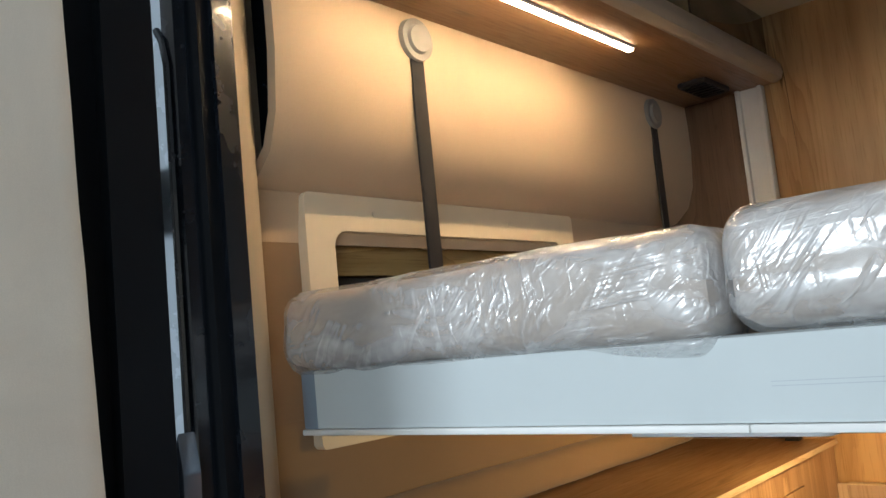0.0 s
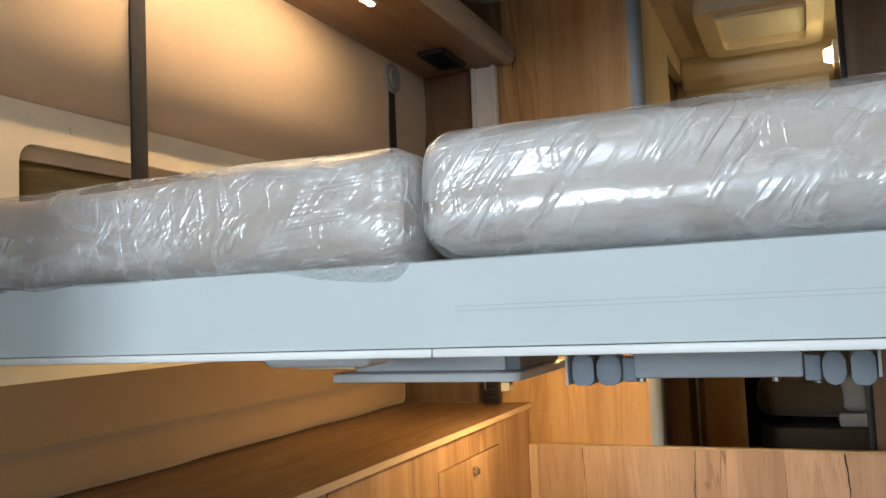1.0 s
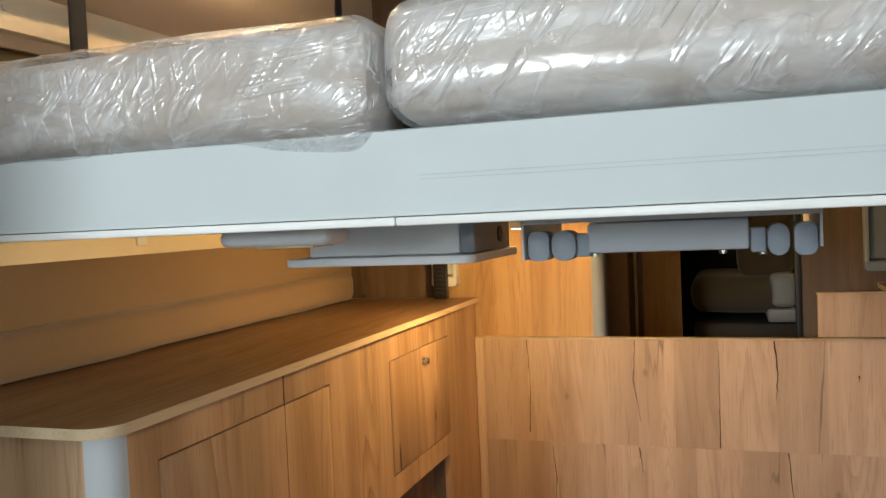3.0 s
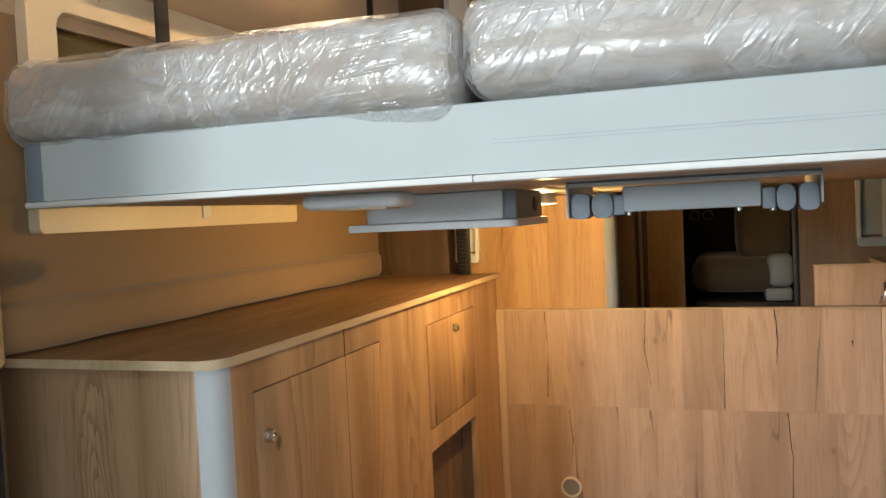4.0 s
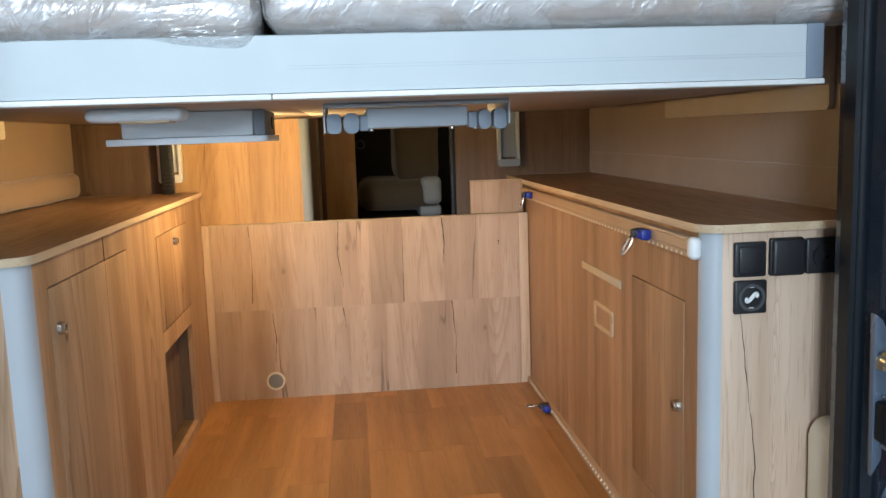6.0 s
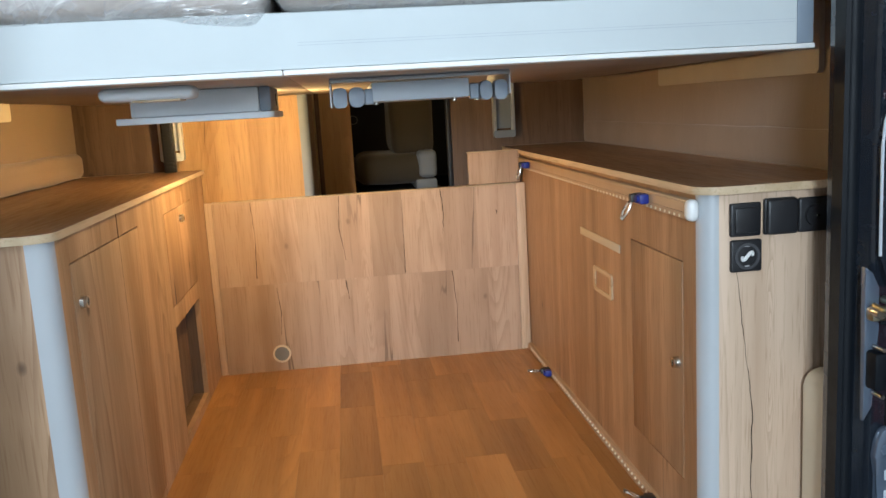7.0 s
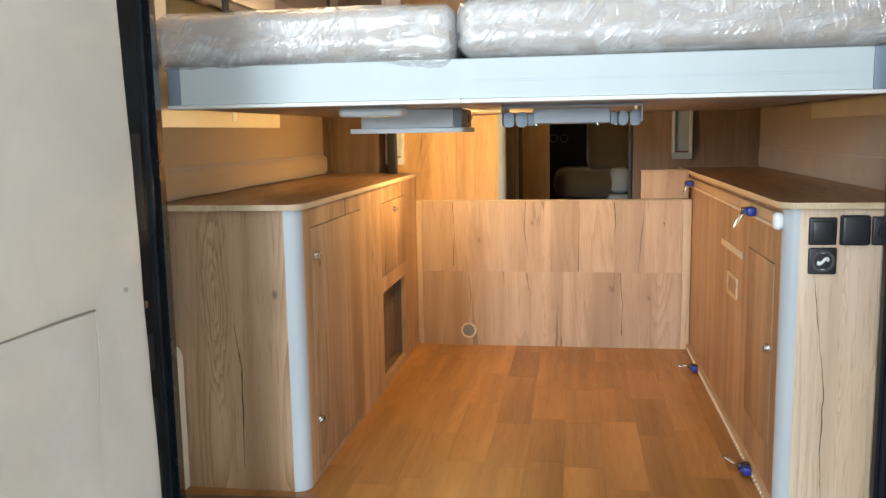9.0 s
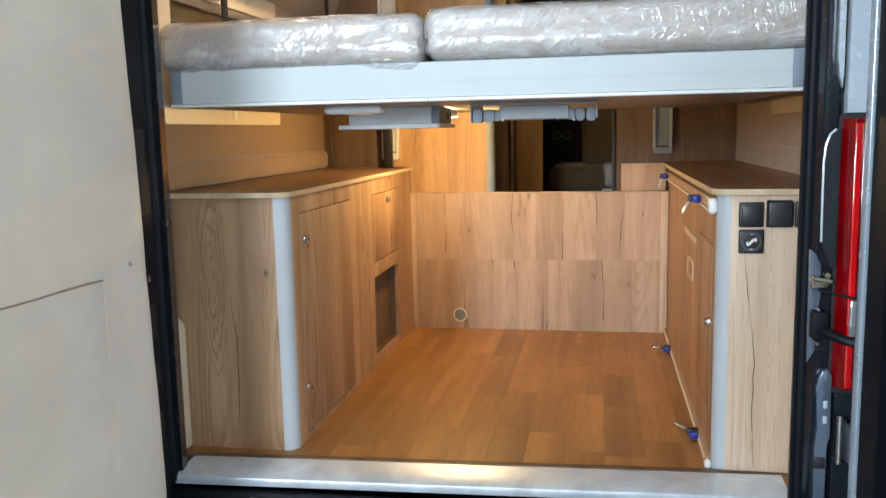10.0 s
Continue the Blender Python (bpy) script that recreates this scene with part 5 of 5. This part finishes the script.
def split(name, parent, points, y, rnd=random.Random(9)):
    """A dark wandering split in the oak on a face towards the rear; points: (x, z, width)."""
    bm = bmesh.new()
    line = []
    for (xa, za, wa), (xb, zb, wb) in zip(points, points[1:]):
        for k in range(8):
            f = k / 8
            line.append((xa + (xb - xa) * f + rnd.uniform(-0.0012, 0.0012), za + (zb - za) * f, (wa + (wb - wa) * f) * rnd.uniform(0.6, 1.3)))
    line.append(points[-1])
    rows = [(bm.verts.new((x - w / 2, y, z)), bm.verts.new((x + w / 2, y, z))) for x, z, w in line]
    for a, b in zip(rows, rows[1:]):
        bm.faces.new((a[0], a[1], b[1], b[0]))
    bmesh.ops.solidify(bm, geom=bm.faces[:], thickness=0.0003)
    return part(name, bm, CRACK, parent)


def back_panel():
    panel = empty("bulkhead_panel", "low oak board wall closing the garage's front end", "panel")
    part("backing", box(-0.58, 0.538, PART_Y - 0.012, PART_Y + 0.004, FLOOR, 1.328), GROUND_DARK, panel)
    part("stile", box(-0.579, -0.554, PART_Y - 0.024, PART_Y - 0.0125, FLOOR, 1.332, 0.0015), OAK_STILE, panel, "pale end stile")
    part("stile", box(0.505, 0.538, PART_Y - 0.024, PART_Y - 0.0125, FLOOR, 1.332, 0.0015), OAK_STILE, panel, "pale end stile")
    part("top_edge", box(-0.554, 0.505, PART_Y - 0.0225, PART_Y + 0.003, 1.3285, 1.3325, 0.0008), OAK_EDGE, panel)
    for z0, z1, cuts in ((1.0348, 1.328, (-0.553, -0.424, -0.27, -0.118, -0.02, 0.096, 0.238, 0.36, 0.504)), (FLOOR, 1.0345, (-0.553, -0.346, -0.21, -0.10, 0.03, 0.15, 0.262, 0.39, 0.504))):
        for a, b in zip(cuts, cuts[1:]):
            part("board", box(a, b - 0.0001, PART_Y - 0.0235, PART_Y - 0.0125, z0, z1), OAK_BOARD, panel)
    for pts in (((-0.424, 1.325, 0.002), (-0.418, 1.2, 0.001), (-0.424, 1.06, 0.0035)), ((-0.121, 1.327, 0.0015), (-0.128, 1.22, 0.003), (-0.112, 1.1, 0.001)), ((0.097, 1.3, 0.001), (0.095, 1.15, 0.0015), (0.094, 1.04, 0.003)),
                ((0.235, 1.327, 0.003), (0.241, 1.24, 0.003), (0.236, 1.17, 0.001)), ((-0.36, 1.02, 0.0015), (-0.352, 0.93, 0.003), (-0.358, 0.85, 0.001)), ((-0.118, 1.03, 0.003), (-0.11, 0.96, 0.001)), ((0.262, 1.032, 0.003), (0.272, 0.9, 0.0015), (0.27, 0.77, 0.003)), ((0.432, 1.24, 0.004), (0.433, 1.222, 0.001))):
        split("split", panel, pts, PART_Y - 0.0237)
    grommet = empty("cable_grommet", "round cream cable outlet in the board wall", "grommet")
    y = PART_Y - 0.0235
    part("ring", ring_prism(disc(-0.362, 0.783, 0.032, 32), disc(-0.362, 0.783, 0.0255, 32), "y", y - 0.007, y), CREAM, grommet)
    part("insert", rod((-0.362, y - 0.003, 0.783), (-0.362, y, 0.783), 0.0256, seg=32), REEL, grommet)
    step = empty("side_board", "short oak board standing above the board wall", "panel")
    part("face", box(0.342, 0.527, PART_Y, PART_Y + 0.018, 1.3335, 1.445, 0.001), OAK_BOARD, step)
    part("edge", box(0.340, 0.5275, PART_Y - 0.001, PART_Y + 0.02, 1.4455, 1.449, 0.0008), OAK_EDGE, step)


back_panel()
_ends = sorted((o for o in bpy.data.objects if o.name.startswith("end_panel")), key=lambda o: o.data.vertices[0].co.x)
split("split", _ends[0], ((-0.757, 1.15, 0.0008), (-0.741, 1.04, 0.0028), (-0.745, 0.88, 0.002), (-0.747, 0.775, 0.001)), 0.2046)
split("split", _ends[1], ((0.600, 1.31, 0.0006), (0.612, 1.2, 0.0016), (0.622, 1.12, 0.0007), (0.634, 1.02, 0.002), (0.631, 0.87, 0.0016), (0.639, 0.735, 0.0008)), 0.2146)

# ---------------------------------------------------------------- the lifting bed
BED_Y = 0.185


def bed_frame():
    bed = empty("lifting_bed", "lifting bed with a pale grey front beam and beige underside", "bed")
    beam = part("front_beam", prism([(BED_Y, 1.687), (BED_Y, 1.774), (BED_Y + 0.006, 1.776), (BED_Y + 0.04, 1.776), (BED_Y + 0.04, 1.687)], "x", -0.85, 0.694), BEAM_PAINT, bed, "pale grey coated front beam")
    for z in (1.723, 1.7275):
        part("groove", box(-0.15, 0.694, BED_Y - 0.0006, BED_Y + 0.001, z, z + 0.0007), STEP_GREY, beam)
    part("end_cap", box(-0.882, -0.8505, BED_Y - 0.001, BED_Y + 0.042, 1.686, 1.776, 0.003), BED_CAP, bed, "grey end cap")
    part("end_cap", box(0.6945, 0.725, BED_Y - 0.001, BED_Y + 0.042, 1.686, 1.776, 0.003), BED_CAP, bed, "grey end cap")
    for a, b in ((-0.884, -0.1775), (-0.1765, 0.726)):
        part("edge_strip", box(a, b, BED_Y - 0.004, BED_Y + 0.045, 1.677, 1.686, 0.002), WHITE_TRIM, bed, "white edge strip")
    for a, b in ((-0.876, -0.1778), (-0.1762, 0.72)):
        part("underside", box(a, b, BED_Y + 0.045, 1.66, 1.679, 1.686, 0.0008), TAUPE, bed, "beige underside board")
    for x0, x1 in ((-0.876, -0.846), (0.688, 0.718)):
        part("side_beam", box(x0, x1, BED_Y + 0.042, 1.66, 1.6865, 1.775, 0.002), BEAM_PAINT, bed)
    part("rear_beam", box(-0.84, 0.69, 1.662, 1.69, 1.687, 1.775, 0.002), BEAM_PAINT, bed)
    slats = 9
    for k in range(slats):
        y = 0.28 + k * 0.155
        part("slat", box(-0.81, 0.68, y, y + 0.06, 1.763, 1.776, 0.002), OAK_EDGE, bed)


def wrinkle(p, seedv, amp):
    """Folds of loose film: broad waves and soft diagonal pleats."""
    w = noise.noise(Vector((p.x * 7 + seedv, p.y * 5, p.z * 13))) * 0.9
    a = Vector((p.x * 9 + p.z * 14 + seedv, p.y * 9, p.z * 15 - p.x * 9))
    b = Vector((p.x * 4 + seedv, p.y * 8, p.z * 34))
    pleat = (1 - 2 * abs(noise.noise(a))) ** 2 * 0.6 + (1 - 2 * abs(noise.noise(b))) ** 2 * 0.35
    where = max(0.0, min(1.0, 0.5 + 1.8 * noise.noise(Vector((p.x * 2.3 + seedv, p.y, p.z * 5)))))
    return amp * (w + pleat * (0.3 + 0.7 * where))


def mattress(x0, x1, z0, z1, y0, seedv, sag, lump, label):
    """A foam block in loose film that sags over the beam; lump: how far the film bags out at its inner end."""
    def core(p, d):
        return p + d * (noise.noise(p * 4.0 + Vector((seedv, 0, 0))) * 0.003 + 0.0005)

    def wrap(p, d):
        out = p + d * (0.0015 + wrinkle(p, seedv, 0.0024))
        low = max(0.0, (z0 + 0.04 - p.z) / 0.04)
        wave = 0.55 + 0.6 * noise.noise(Vector((p.x * 4.5 + seedv, p.y * 3, 0.3))) + 0.35 * noise.noise(Vector((p.x * 17, p.y * 3, seedv)))
        bag = lump * math.exp(-((p.x - x1 + 0.06) / 0.09) ** 2)
        out.z -= low * (sag * wave + bag)
        if p.y < y0 + 0.06:
            out.y -= 0.006 * math.exp(-((p.z - z0 - 0.042) / 0.022) ** 2) + bag * 0.5 * low
        return out
    bed = thing("mattress", soft_block(x0, x1, y0, 1.62, z0, z1, 0.034, (0.02, 0.05, 0.012), core), TICKING, label, "mattress", "bed mattresses")
    part("film_wrap", soft_block(x0 - 0.002, x1 + 0.002, y0 - 0.002, 1.622, z0, z1 + 0.002, 0.035, (0.006, 0.03, 0.005), wrap), FILM, bed, "crinkled clear packing film")


def under_bed_box():
    unit = empty("lift_motor_box", "grey plastic drive box with a rounded grip under the bed", "motor box")
    part("housing", box(-0.53, -0.262, 0.645, 0.86, 1.626, 1.6785, 0.004), BOX_GREY, unit, "light grey housing")
    part("end_block", box(-0.2615, -0.237, 0.645, 0.86, 1.626, 1.6785, 0.004), CAP_GREY, unit, "darker end block")
    part("flange", prism(rounded(-0.552, -0.229, 0.608, 0.875, 0.02, "b", 4), "z", 1.612, 1.6255, bevel=0.002), BOX_GREY, unit)
    part("socket_hole", rod((-0.2375, 0.79, 1.652), (-0.2345, 0.79, 1.652), 0.014, seg=20), BLACK, unit)
    grip = soft_block(-0.518, -0.35, 0.365, 0.44, 1.655, 1.6785, 0.012, (0.01, 0.01, 0.006), lambda p, d: p)
    part("grip", grip, BOX_GREY, unit, "rounded grip")
    # Tan plate carries the warm reflection in the grip's slot.
    part("grip_slot", box(-0.46, -0.375, 0.372, 0.432, 1.652, 1.6555, 0.001), OAK_EDGE, unit)
    led = empty("bed_lamp", "small lit lamp under the bed", "lamp")
    # Body widened to keep the lamp's light off the bed underside.
    part("lamp_shield", rod((-0.305, 1.2, 1.653), (-0.305, 1.2, 1.6785), 0.032, 0.026, 24), WHITE_TRIM, led)
    part("lens", rod((-0.305, 1.2, 1.6515), (-0.305, 1.2, 1.6555), 0.016, 0.019, 16), BED_LED, led, "glowing lens")


def folding_step():
    st = empty("folding_step", "grey folded step in a silver bracket under the bed", "step", at=(-0.02, 0, -0.004))
    y = 0.432
    bm = box(-0.087, 0.262, y, y + 0.003, 1.6735, 1.6815)
    box(-0.087, 0.262, y, y + 0.25, 1.6795, 1.6825, bm=bm)
    box(-0.0885, -0.0855, y, y + 0.25, 1.628, 1.6795, bm=bm)
    box(0.2605, 0.2635, y, y + 0.25, 1.636, 1.6795, bm=bm)
    part("bracket", bm, ALU_WHITE, st, "thin silver bracket")
    for a, b, r in ((-0.083, -0.056, 0.008), (-0.052, -0.022, 0.012), (0.205, 0.229, 0.012), (0.234, 0.259, 0.008)):
        part("pad", prism(rounded(a, b, 1.626, 1.664, r), "y", y + 0.012, y + 0.05, bevel=0.002), CAP_GREY, st, "grey plastic pad")
    part("tread", box(-0.008, 0.185, y + 0.02, y + 0.24, 1.634, 1.672, 0.004), STEP_GREY, st, "grey tread tube")
    for x in (-0.0225, 0.186):
        part("knuckle", box(x, x + 0.018, y + 0.02, y + 0.05, 1.63, 1.66, 0.003), CAP_GREY, st)
    for x, z in ((-0.0, 1.632), (0.155, 1.632), (0.20, 1.630)):
        part("bolt", rod((x, y + 0.03, z - 0.003), (x, y + 0.03, z + 0.006), 0.005), DARK_STEEL, st)


bed_frame()
mattress(-0.908, -0.192, 1.776, 1.897, 0.17, 3.1, 0.017, 0.011, "mattress wrapped in clear film, its film sagging over the beam")
mattress(-0.181, 0.79, 1.780, 1.905, 0.168, 8.7, 0.010, 0.0, "larger mattress wrapped in glossy clear film")
under_bed_box()
folding_step()

# ---------------------------------------------------------------- floor planks, laid last


def floor_planks():
    slab = bpy.data.objects["floor"]
    wide, rnd = 0.107, random.Random(5)
    kinds = {}
    x = -0.91
    col = 0
    while x < 0.82:
        inside = -0.62 < x < 0.56
        y = 0.151 - (col * 0.37) % 0.42
        end = 1.72 if inside else 0.23
        if -0.25 < x < 0.30:
            end = 3.2
        while y < end:
            y1 = min(y + rnd.choice((0.34, 0.42, 0.5)), end)
            a = max(y, 0.151)
            if y1 - a > 0.01:
                size = (round(min(wide, 0.82 - x), 3), round(y1 - a, 3))
                if size not in kinds:
                    kinds[size] = mesh_of(box(-size[0] / 2 + 0.0001, size[0] / 2 - 0.0001, -size[1] / 2 + 0.0001, size[1] / 2 - 0.0001, -0.008, 0, 0.0003, 1), "plank", FLOOR_WOOD)
                ob = new("plank", kinds[size])
                ob.location = (x + size[0] / 2, (a + y1) / 2, FLOOR)
                ob.parent = slab
            y = y1
        x += wide
        col += 1


floor_planks()
